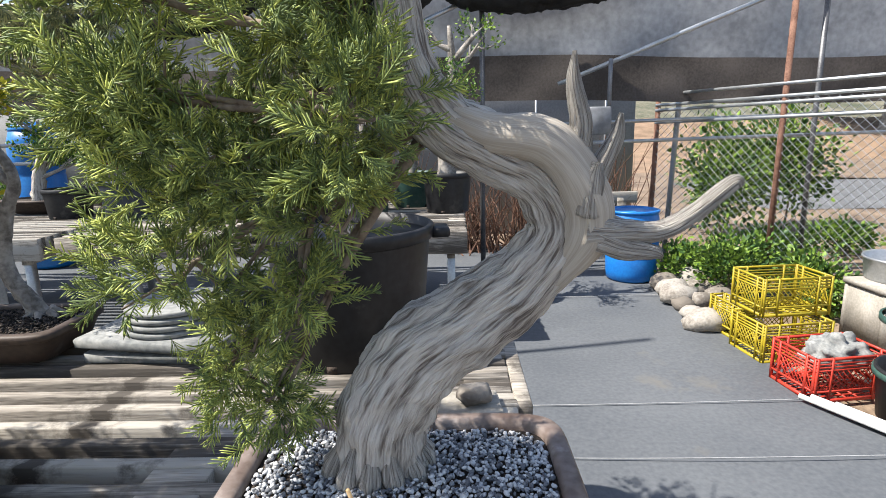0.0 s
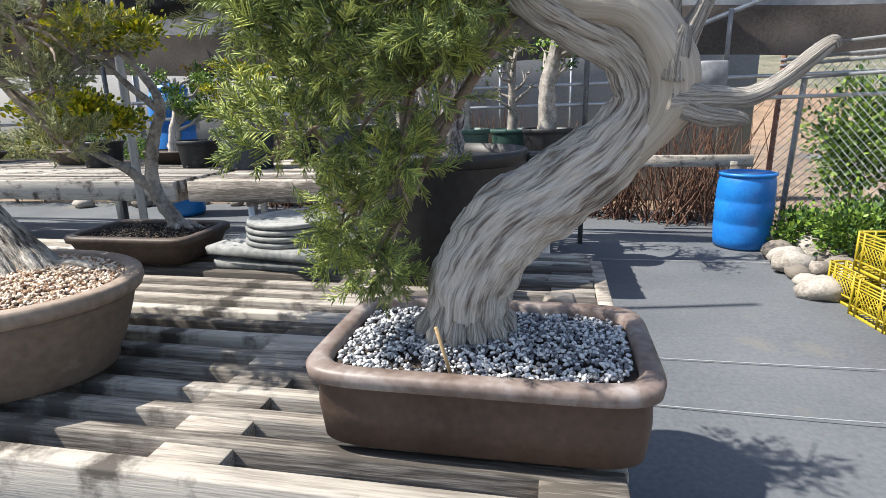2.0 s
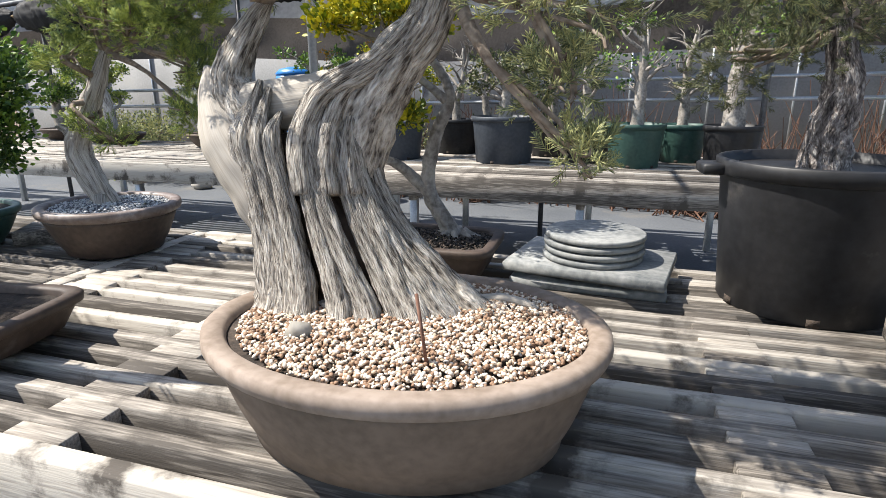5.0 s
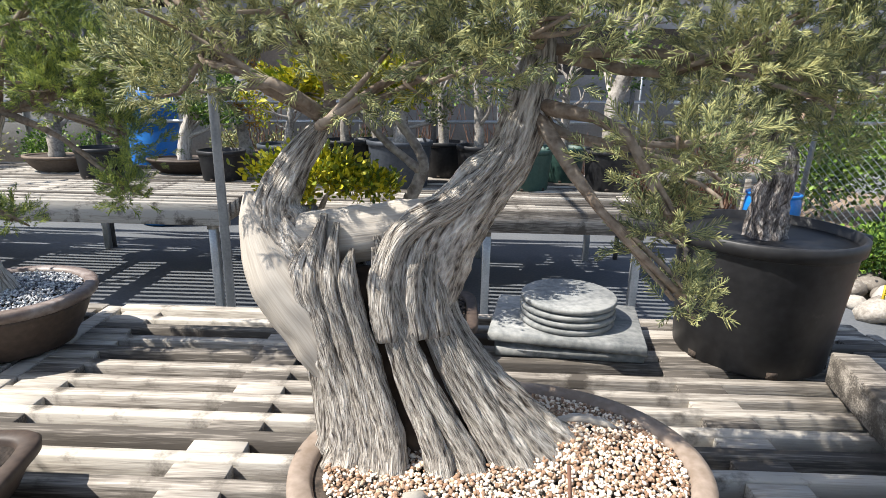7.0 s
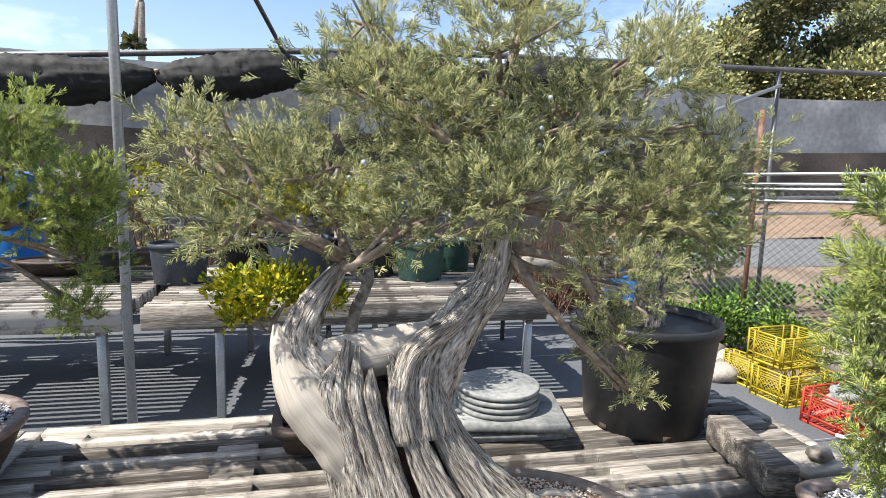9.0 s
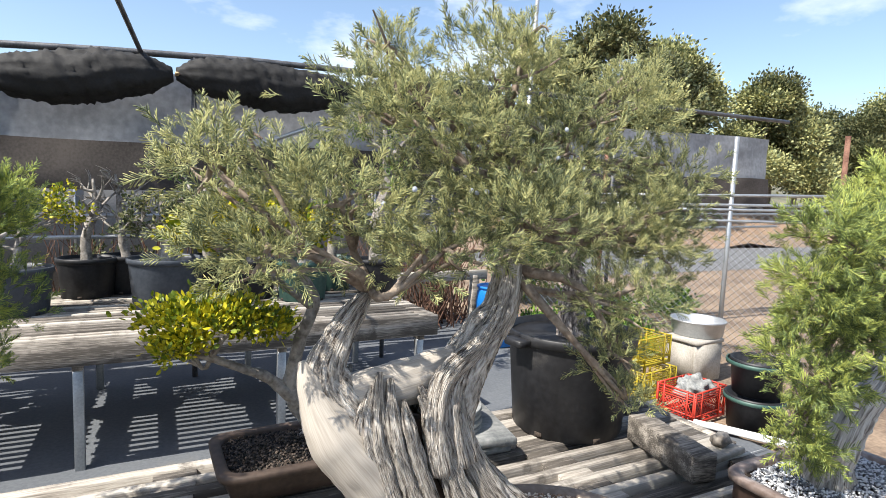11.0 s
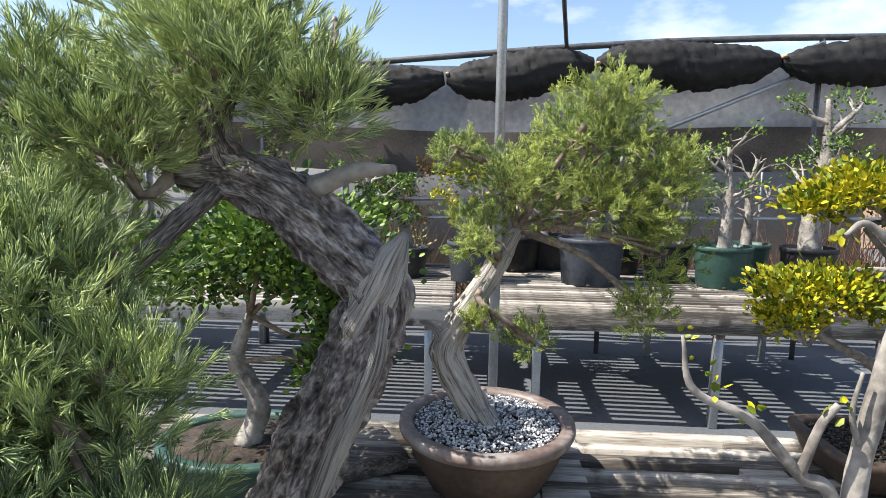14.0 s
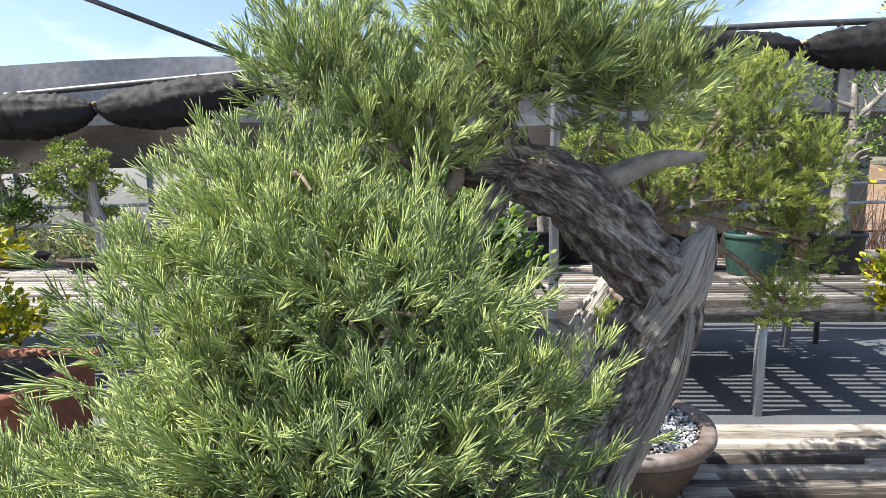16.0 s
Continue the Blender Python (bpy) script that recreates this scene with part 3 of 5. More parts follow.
solid("dead_limb", tube([(0.225, 0.775, 1.16), (0.290, 0.757, 1.27), (0.275, 0.755, 1.345), (0.225, 0.76, 1.398), (0.15, 0.775, 1.408), (0.085, 0.785, 1.432)],
                        [0.012, 0.036, 0.034, 0.030, 0.026, 0.02], 32, 10, 5, 0.14, 5, 0.12, seed=4), M_PALEWOOD, tree_a, True, "smooth bleached limb folded along the trunk")
solid("dead_limb", tube([(0.285, 0.745, 1.285), (0.335, 0.735, 1.283), (0.385, 0.73, 1.283), (0.425, 0.728, 1.304), (0.458, 0.725, 1.334), (0.476, 0.722, 1.350), (0.482, 0.72, 1.343)],
                        [0.027, 0.018, 0.015, 0.013, 0.012, 0.010, 0.005], 24, 8, 4, 0.2, 6, 0.16, seed=7), M_DEADWOOD, tree_a, True, "long dead branch with a hooked tip")
for pts, rad in (([(0.268, 0.765, 1.375), (0.272, 0.765, 1.42), (0.258, 0.765, 1.47), (0.256, 0.765, 1.505)], [0.020, 0.017, 0.011, 0.003]),
                 ([(0.290, 0.755, 1.33), (0.305, 0.755, 1.37), (0.318, 0.755, 1.405), (0.322, 0.755, 1.432)], [0.020, 0.016, 0.011, 0.003]),
                 ([(0.285, 0.74, 1.31), (0.285, 0.735, 1.35), (0.29, 0.735, 1.375)], [0.024, 0.018, 0.008]),
                 ([(0.30, 0.74, 1.275), (0.34, 0.73, 1.262), (0.375, 0.72, 1.258), (0.39, 0.72, 1.25)], [0.022, 0.018, 0.012, 0.003])):
    solid("dead_spike", tube(pts, rad, 16, 6, 4, 0.35, 8, 0.25, seed=int(pts[0][0] * 1000)), M_DEADWOOD, tree_a, True)
for k, (dx, dy) in enumerate(((-0.085, -0.015), (-0.06, -0.05), (-0.02, -0.062), (0.02, -0.058), (0.055, -0.035), (0.075, 0.0), (0.03, 0.05), (-0.05, 0.045))):
    solid("root", tube([(-0.015 + dx * 0.62, 0.765 + dy * 0.62, A0 + 0.085), (-0.015 + dx * 0.9, 0.765 + dy * 0.9, A0 + 0.03), (-0.015 + dx * 1.12, 0.765 + dy * 1.12, A0 - 0.012)],
                       [0.005, 0.020, 0.012], 14, 6, 4, 0.3, 6, 0.3, seed=k), M_DEADWOOD, tree_a, True)
CL_A = [((-0.20, 0.82, 1.365), (0.16, 0.14, 0.13)), ((-0.04, 0.73, 1.43), (0.11, 0.12, 0.11)), ((-0.32, 0.82, 1.46), (0.10, 0.13, 0.10)), ((-0.27, 0.80, 1.235), (0.13, 0.13, 0.08)),
        ((-0.07, 0.75, 1.305), (0.085, 0.10, 0.08)), ((-0.225, 0.81, 1.09), (0.085, 0.10, 0.085)), ((-0.18, 0.80, 1.01), (0.07, 0.09, 0.055)), ((-0.11, 0.80, 1.55), (0.16, 0.15, 0.09)),
        ((-0.31, 0.84, 1.58), (0.12, 0.13, 0.07)), ((-0.03, 0.80, 1.66), (0.14, 0.14, 0.08)), ((-0.13, 0.80, 1.17), (0.07, 0.09, 0.08))]
twigs("branchwork", CL_A, [(0.04, 0.79, 1.5), (0.03, 0.8, 1.6), (0.085, 0.79, 1.43)], M_TWIG, tree_a, 0.006)
crown("crown", CL_A, M_LEAF_A, tree_a, "cord", 1150, 0.052, 0.35, 0.75, 0.15, "bright green scale foliage")
tagged(solid("bamboo_stick", tube([(-0.025, 0.61, 0.865), (-0.055, 0.612, 0.985)], [0.0035, 0.003], 8, 1), M_BAMBOO), "thin dry bamboo stick pushed into gravel", "stick", "marker sticks")

settle((-0.015, 0.765, A0), (0.005, 0.755, A0), (0.88, 0.88, 0.93), 5.0, 11.0)

# ---- the fluted juniper in the oval pot ----
tree_b = thing("bonsai_tree", "massive old juniper bonsai with broad fluted grey trunk and olive crown", "bonsai tree")
B_AXIS = np.array([(0.885, -1.03, 0.215, 0.150), (0.96, -1.07, 0.170, 0.118), (1.08, -1.145, 0.118, 0.088), (1.20, -1.195, 0.122, 0.080), (1.29, -1.205, 0.128, 0.070)])


def on_b(ang, z, grow=1.0):
    """A point of the fluted trunk's skin at a height."""
    cx, rx, ry = (np.interp(z, B_AXIS[:, 0], B_AXIS[:, q]) for q in (1, 2, 3))
    return np.array((cx + rx * grow * math.cos(ang), 0.85 + ry * grow * math.sin(ang), z))


# solid core, its dark colour paints the shade in the cracks between flutes
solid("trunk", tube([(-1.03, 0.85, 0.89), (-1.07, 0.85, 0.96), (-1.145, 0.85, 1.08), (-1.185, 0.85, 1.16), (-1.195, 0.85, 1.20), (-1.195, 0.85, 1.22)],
                    [0.165, 0.126, 0.082, 0.074, 0.058, 0.02], 96, 14, 15, 0.20, 7.0, 0.08, 0.68), M_CORE, tree_b, True, "solid core of the trunk, coloured dark as shade between flutes")
solid("bulge", tube([(-1.19, 0.83, 1.00), (-1.245, 0.82, 1.11), (-1.31, 0.82, 1.20), (-1.35, 0.83, 1.28), (-1.365, 0.84, 1.335)],
                    [0.040, 0.056, 0.052, 0.026, 0.006], 36, 9, 5, 0.10, 5, 0.08, seed=3), M_PALEWOOD, tree_b, True, "smooth pale bulging limb")
solid("dead_spike", tube([(-1.27, 0.85, 1.22), (-1.32, 0.85, 1.30), (-1.305, 0.85, 1.36), (-1.265, 0.85, 1.42), (-1.235, 0.85, 1.455)], [0.055, 0.042, 0.030, 0.021, 0.006], 28, 9, 6, 0.3, 10, 0.15, seed=5),
      M_DEADWOOD_B, tree_b, True, "twisted broken spike of deadwood")
solid("limb", tube([(-1.10, 0.86, 1.16), (-1.06, 0.86, 1.27), (-1.01, 0.86, 1.345), (-0.965, 0.86, 1.40), (-0.94, 0.865, 1.48), (-0.925, 0.88, 1.57), (-0.95, 0.9, 1.70)],
                   [0.060, 0.055, 0.046, 0.040, 0.034, 0.026, 0.016], 40, 9, 7, 0.22, 9, 0.12, seed=8), M_DEADWOOD_B, tree_b, True, "thick live limb rising into the crown")
for k in range(26):
    ang = 2 * math.pi * k / 26 + rng.normal(0, 0.05)
    lean = rng.uniform(0.25, 0.6)
    w = rng.uniform(0.020, 0.031)
    top = rng.uniform(1.24, 1.315)
    pts = [on_b(ang, 0.885, 1.04), on_b(ang + lean * 0.2, 0.95), on_b(ang + lean * 0.5, 1.04), on_b(ang + lean * 0.8, 1.13), on_b(ang + lean, 1.21), on_b(ang + lean * 1.15, top, 0.66)]
    solid("flute", tube(pts, [w * 1.05, w, w * 0.85, w * 0.75, w * 0.72, w * 0.2], 22, 9, 4, 0.34, 14, 0.22, seed=20 + k), M_DEADWOOD_B, tree_b, True)
solid("saddle", tube([(-1.335, 0.84, 1.255), (-1.27, 0.84, 1.265), (-1.20, 0.845, 1.272), (-1.13, 0.85, 1.285), (-1.07, 0.855, 1.30)], [0.030, 0.042, 0.046, 0.044, 0.036], 32, 8, 5, 0.08, 5, 0.10, 0.8, seed=9),
      M_PALEWOOD, tree_b, True, "smooth pale saddle between the limbs")
for k, s in enumerate((0.0, 0.35, 0.7)):
    solid("flute", tube([on_b(4.9 + s, 1.12), on_b(5.1 + s, 1.20), on_b(5.4 + s, 1.28), (-1.04 + 0.01 * s, 0.82 + 0.03 * s, 1.335), (-0.985, 0.835 + 0.03 * s, 1.395), (-0.95, 0.85, 1.47)],
                        [0.022, 0.024, 0.023, 0.021, 0.017, 0.010], 20, 8, 4, 0.34, 12, 0.22, seed=60 + k), M_DEADWOOD_B, tree_b, True)
CL_B = [((-0.44, 0.92, 1.70), (0.13, 0.15, 0.12)), ((-0.46, 0.92, 1.52), (0.11, 0.14, 0.10)), ((-1.02, 0.85, 1.70), (0.22, 0.2, 0.12)), ((-1.30, 0.82, 1.60), (0.20, 0.18, 0.12)), ((-1.42, 0.82, 1.53), (0.12, 0.14, 0.08)), ((-0.78, 0.88, 1.72), (0.22, 0.2, 0.13)),
        ((-0.60, 0.86, 1.58), (0.18, 0.18, 0.13)), ((-0.95, 0.74, 1.56), (0.22, 0.14, 0.09)), ((-1.18, 0.85, 1.78), (0.18, 0.18, 0.10)), ((-0.95, 0.85, 1.86), (0.2, 0.18, 0.10)),
        ((-0.66, 0.85, 1.83), (0.16, 0.16, 0.09)), ((-1.12, 0.78, 1.52), (0.16, 0.14, 0.06)), ((-0.74, 0.76, 1.42), (0.12, 0.12, 0.07)), ((-0.745, 0.77, 1.30), (0.07, 0.09, 0.06)),
        ((-0.715, 0.76, 1.20), (0.055, 0.08, 0.055)), ((-1.50, 0.86, 1.66), (0.10, 0.12, 0.08)), ((-0.88, 0.9, 1.97), (0.10, 0.1, 0.07)), ((-1.2, 0.88, 1.90), (0.08, 0.08, 0.07)), ((-0.55, 0.92, 1.93), (0.07, 0.08, 0.07))]
twigs("branchwork", CL_B, [(-0.94, 0.865, 1.48), (-0.93, 0.88, 1.56), (-0.95, 0.9, 1.68), (-1.24, 0.85, 1.45)], M_TWIG, tree_b, 0.0075, 6)
crown("crown", CL_B, M_LEAF_B, tree_b, "fine", 1250, 0.040, 0.55, 0.7, 0.2, "dense olive-green juniper foliage")

settle((-1.03, 0.85, 0.93), (-1.025, 0.818, 0.925), (0.98, 0.82, 0.955), 0.0, -6.0)

# ---- the leaning juniper in the round pot ----
tree_c = thing("bonsai_tree", "juniper bonsai with leaning driftwood trunk and rounded green pads", "bonsai tree")
solid("trunk", tube([(-2.375, 1.765, 0.885), (-2.42, 1.77, 0.95), (-2.47, 1.775, 1.03), (-2.505, 1.78, 1.11), (-2.475, 1.78, 1.19), (-2.41, 1.78, 1.29), (-2.36, 1.78, 1.37), (-2.31, 1.78, 1.46)],
                    [0.045, 0.046, 0.050, 0.050, 0.042, 0.036, 0.030, 0.018], 36, 9, 7, 0.30, 8, 0.18), M_DEADWOOD, tree_c, True)
solid("dead_spike", tube([(-2.49, 1.77, 1.10), (-2.54, 1.77, 1.18), (-2.585, 1.77, 1.20)], [0.026, 0.014, 0.004], 14, 6, 4, 0.4, 8, 0.3, seed=2), M_DEADWOOD, tree_c, True)
solid("root", tube([(-2.40, 1.74, 0.95), (-2.37, 1.70, 0.91), (-2.34, 1.67, 0.895)], [0.022, 0.020, 0.010], 14, 6, 4, 0.3, 8, 0.3, seed=6), M_DEADWOOD, tree_c, True)
CL_C = [((-2.20, 1.74, 1.74), (0.20, 0.17, 0.11)), ((-2.44, 1.74, 1.64), (0.15, 0.15, 0.10)), ((-2.02, 1.74, 1.64), (0.13, 0.14, 0.11)), ((-2.18, 1.72, 1.58), (0.20, 0.16, 0.09)),
        ((-2.17, 1.75, 1.85), (0.12, 0.13, 0.06)), ((-2.50, 1.72, 1.49), (0.10, 0.11, 0.07)), ((-2.02, 1.74, 1.45), (0.11, 0.12, 0.09)), ((-2.04, 1.74, 1.29), (0.08, 0.09, 0.08)),
        ((-2.50, 1.72, 1.25), (0.05, 0.06, 0.05)), ((-2.36, 1.70, 1.22), (0.07, 0.07, 0.05)), ((-2.58, 1.72, 1.70), (0.06, 0.08, 0.05))]
CL_C = [((x + 0.09, y, z - 0.045), r) for (x, y, z), r in CL_C]
twigs("branchwork", CL_C, [(-2.31, 1.78, 1.46), (-2.36, 1.78, 1.37), (-2.41, 1.78, 1.29)], M_TWIG, tree_c, 0.008, 6)
crown("crown", CL_C, M_LEAF_C, tree_c, "cord", 1500, 0.042, 0.7, 0.6, 0.2, "rounded pads of green foliage")

settle((-2.385, 1.765, BT), (-2.278, 1.455, BT), (0.86, 0.86, 0.90), 3.0)

# ---- the yellow-leaved bonsai in the shallow tray ----
tree_e = thing("bonsai_tree", "slender bonsai with yellow-green leaf pads in a shallow tray", "bonsai tree")
solid("trunk", tube([(-1.07, 1.90, 0.83), (-1.10, 1.90, 0.90), (-1.165, 1.90, 1.01), (-1.16, 1.90, 1.12), (-1.13, 1.90, 1.23), (-1.09, 1.90, 1.34), (-1.15, 1.90, 1.45), (-1.25, 1.9, 1.55)],
                    [0.040, 0.030, 0.026, 0.024, 0.022, 0.018, 0.014, 0.008], 20, 8, 5, 0.15, 6, 0.25), M_GREYBARK, tree_e, True)
solid("limb", tube([(-1.16, 1.90, 1.00), (-1.25, 1.88, 1.09), (-1.33, 1.88, 1.13), (-1.43, 1.87, 1.18), (-1.55, 1.87, 1.22)], [0.022, 0.017, 0.014, 0.011, 0.006], 14, 7, rough=0.3), M_GREYBARK, tree_e, True)
solid("limb", tube([(-1.10, 1.90, 1.32), (-1.20, 1.90, 1.40), (-1.30, 1.90, 1.50)], [0.016, 0.012, 0.007], 12, 7, rough=0.3), M_GREYBARK, tree_e, True)
for k in range(7):
    a = k * 0.9 + 0.4
    solid("root", tube([(-1.07 + 0.03 * math.cos(a), 1.90 + 0.03 * math.sin(a), 0.875), (-1.07 + 0.07 * math.cos(a), 1.90 + 0.055 * math.sin(a), 0.855), (-1.07 + 0.11 * math.cos(a), 1.90 + 0.08 * math.sin(a), 0.846)],
                       [0.013, 0.010, 0.004], 8, 4, rough=0.3), M_GREYBARK, tree_e, True)
CL_E = [((-1.33, 1.88, 1.62), (0.20, 0.16, 0.055)), ((-1.16, 1.88, 1.60), (0.14, 0.14, 0.055)), ((-1.48, 1.86, 1.57), (0.09, 0.1, 0.04)), ((-1.46, 1.86, 1.32), (0.20, 0.15, 0.055)), ((-1.28, 1.86, 1.28), (0.12, 0.12, 0.045)), ((-1.52, 1.86, 1.23), (0.10, 0.1, 0.04))]
twigs("branchwork", CL_E, [(-1.09, 1.90, 1.34), (-1.25, 1.9, 1.52), (-1.43, 1.87, 1.18)], M_GREYBARK, tree_e, 0.006, 6)
crown("crown", CL_E, M_LEAF_Y, tree_e, "leaf", 9000, 0.022, 0.8, 0.8, 0.3, "flat pads of small yellow-green leaves")

settle((-1.07, 1.90, BT), (-1.12, 1.61, BT), 0.86, 2.0)

# ---- the bare multi-stemmed bonsai ----
tree_d = thing("bonsai_tree", "bare pale-barked bonsai with several upright stems and fresh buds", "bonsai tree")
solid("trunk", tube([(-1.98, 0.88, 0.82), (-1.959, 0.910, 0.797), (-1.984, 0.880, 1.011), (-2.003, 0.870, 1.175), (-1.993, 0.870, 1.294), (-1.965, 0.870, 1.464), (-1.990, 0.870, 1.540)], [0.034, 0.026, 0.018, 0.014, 0.013, 0.010, 0.006], 16, 7, rough=0.2), M_GREYBARK, tree_d, True)
for pts, rad in (([(-1.98, 0.88, 0.86), (-1.902, 0.890, 0.986), (-1.888, 0.870, 1.149), (-1.873, 0.870, 1.301), (-1.878, 0.870, 1.454), (-1.864, 0.870, 1.546), (-1.878, 0.870, 1.641), (-1.863, 0.870, 1.698), (-1.908, 0.870, 1.742), (-1.950, 0.870, 1.792)],
                  [0.026, 0.019, 0.018, 0.016, 0.015, 0.014, 0.012, 0.010, 0.005, 0.002]),
                 ([(-1.996, 0.875, 1.137), (-2.034, 0.870, 1.219), (-2.072, 0.870, 1.238), (-2.135, 0.870, 1.301), (-2.211, 0.870, 1.338), (-2.229, 0.870, 1.401)], [0.013, 0.012, 0.011, 0.009, 0.007, 0.003]),
                 ([(-1.870, 0.870, 1.389), (-1.845, 0.865, 1.477), (-1.820, 0.860, 1.556), (-1.766, 0.850, 1.590)], [0.010, 0.009, 0.007, 0.003]),
                 ([(-2.072, 0.870, 1.238), (-2.059, 0.860, 1.301), (-2.040, 0.860, 1.326)], [0.009, 0.008, 0.006]),
                 ([(-1.984, 0.870, 1.364), (-1.933, 0.860, 1.326), (-1.902, 0.850, 1.307)], [0.006, 0.005, 0.002]),
                 ([(-1.971, 0.870, 1.490), (-2.022, 0.870, 1.527), (-2.047, 0.870, 1.515)], [0.008, 0.006, 0.003]),
                 ([(-1.870, 0.870, 1.565), (-1.833, 0.870, 1.578), (-1.801, 0.870, 1.616)], [0.006, 0.004, 0.002]),
                 ([(-1.996, 0.870, 1.263), (-2.022, 0.860, 1.313), (-2.015, 0.860, 1.364)], [0.006, 0.005, 0.003])):
    solid("stem", tube(pts, [0.70 * q for q in rad], 12, 7, rough=0.22, seed=len(pts)), M_GREYBARK, tree_d, True)
bud_p = np.array([(-2.229, 0.870, 1.401), (-2.185, 0.870, 1.345), (-2.135, 0.870, 1.307), (-2.040, 0.860, 1.328), (-1.902, 0.850, 1.308), (-1.933, 0.860, 1.328), (-2.047, 0.870, 1.517), (-1.990, 0.870, 1.546)])
bud_p = np.repeat(bud_p, 7, axis=0) + rng.normal(0, 0.008, (56, 3))
tagged(solid("budding", scatter(LEAF[0], LEAF[1], bud_p, turns_to(rng.normal(size=(56, 3))), rng.uniform(0.008, 0.016, 56)), M_LEAF_Y, tree_d), kind="stuff")

settle((-1.98, 0.88, BT), (-1.885, 0.69, BT), (0.86, 0.86, 0.93), 3.5)

# ---- the needle juniper with dark bark ----
round_pot("bonsai_pot", (-2.63, 0.835, BT), 0.21, 0.18, 0.15, M_POT_C, M_POT_C, "dark clay pot hidden under the needle juniper")
GROUP.clear()
tree_f = thing("bonsai_tree", "juniper bonsai with flaky dark bark trunk and fresh needle foliage", "bonsai tree")
solid("trunk", tube([(-2.78, 1.06, 0.86), (-2.735, 1.03, 0.98), (-2.70, 1.01, 1.08), (-2.65, 1.0, 1.19), (-2.595, 0.99, 1.31), (-2.57, 0.985, 1.385), (-2.625, 0.98, 1.45), (-2.70, 0.975, 1.52), (-2.775, 0.97, 1.55), (-2.83, 0.95, 1.55)],
                    [0.080, 0.066, 0.058, 0.054, 0.050, 0.050, 0.047, 0.042, 0.034, 0.018], 48, 10, 12, 0.22, 5, 0.30), M_BARK, tree_f, True)
solid("deadwood_strip", tube([(-2.60, 0.965, 1.34), (-2.565, 0.955, 1.40), (-2.545, 0.955, 1.445), (-2.53, 0.955, 1.475)], [0.026, 0.032, 0.022, 0.006], 20, 8, 6, 0.35, 9, 0.2, seed=3), M_DEADWOOD, tree_f, True, "grey dead stub")
solid("limb", tube([(-2.76, 0.97, 1.54), (-2.785, 0.97, 1.60), (-2.775, 0.97, 1.66), (-2.76, 0.97, 1.73)], [0.030, 0.024, 0.020, 0.012], 16, 7, 5, 0.2, 4, 0.35), M_BARK, tree_f, True)
solid("limb", tube([(-2.66, 0.97, 1.53), (-2.60, 0.96, 1.555), (-2.545, 0.95, 1.56)], [0.016, 0.012, 0.006], 12, 6, rough=0.25), M_GREYBARK, tree_f, True)
solid("limb", tube([(-2.78, 0.95, 1.53), (-2.84, 0.86, 1.44), (-2.90, 0.78, 1.36), (-2.96, 0.72, 1.28)], [0.015, 0.013, 0.011, 0.008], 14, 7, rough=0.3), M_BARK, tree_f, True)
solid("live_vein", tube([(-2.72, 0.985, 0.93), (-2.665, 0.965, 1.06), (-2.615, 0.955, 1.19), (-2.57, 0.95, 1.30), (-2.555, 0.95, 1.40)], [0.010, 0.015, 0.017, 0.016, 0.009], 24, 8, 5, 0.25, 6, 0.2, seed=11), M_DEADWOOD, tree_f, True, "pale smooth strip of bare wood")
CL_F = [((-2.76, 0.94, 1.68), (0.17, 0.15, 0.085)), ((-2.90, 0.92, 1.60), (0.12, 0.14, 0.08)), ((-2.64, 0.93, 1.64), (0.09, 0.12, 0.06)), ((-3.02, 0.85, 1.50), (0.13, 0.15, 0.08)), ((-2.92, 0.76, 1.45), (0.15, 0.12, 0.08)),
        ((-3.06, 0.78, 1.41), (0.14, 0.14, 0.08)), ((-2.96, 0.70, 1.34), (0.17, 0.13, 0.08)), ((-2.80, 0.74, 1.34), (0.09, 0.1, 0.08)), ((-3.08, 0.70, 1.28), (0.16, 0.13, 0.08)), ((-2.92, 0.66, 1.22), (0.17, 0.12, 0.08)),
        ((-3.18, 0.76, 1.20), (0.14, 0.14, 0.08)), ((-2.74, 0.70, 1.22), (0.07, 0.08, 0.06)), ((-3.06, 0.66, 1.12), (0.18, 0.12, 0.07)), ((-2.85, 0.66, 1.10), (0.13, 0.1, 0.07)), ((-2.76, 0.96, 1.74), (0.13, 0.12, 0.06))]
CL_F += [((-2.98, 0.90, 1.42), (0.14, 0.14, 0.10)), ((-2.88, 0.80, 1.29), (0.14, 0.12, 0.10)), ((-3.02, 0.86, 1.26), (0.15, 0.14, 0.10)), ((-2.90, 0.82, 1.14), (0.14, 0.12, 0.09)), ((-2.98, 0.95, 1.66), (0.11, 0.13, 0.08)),
         ((-2.88, 0.74, 1.02), (0.14, 0.11, 0.08))]
CL_F = [(c, tuple(0.90 * q for q in r)) for c, r in CL_F]
twigs("branchwork", CL_F, [(-2.76, 0.97, 1.72), (-2.83, 0.95, 1.55), (-2.84, 0.86, 1.44), (-2.90, 0.78, 1.36), (-2.96, 0.72, 1.28)], M_TWIG, tree_f, 0.007, 5)
crown("crown", CL_F, M_LEAF_F, tree_f, "needle", 4400, 0.037, 1.0, 0.7, 0.2, "fresh green tufts of long soft needles")

settle((-2.57, 0.985, 1.385), (-2.43, 0.755, 1.37), (0.88, 0.88, 0.86), 1.5)

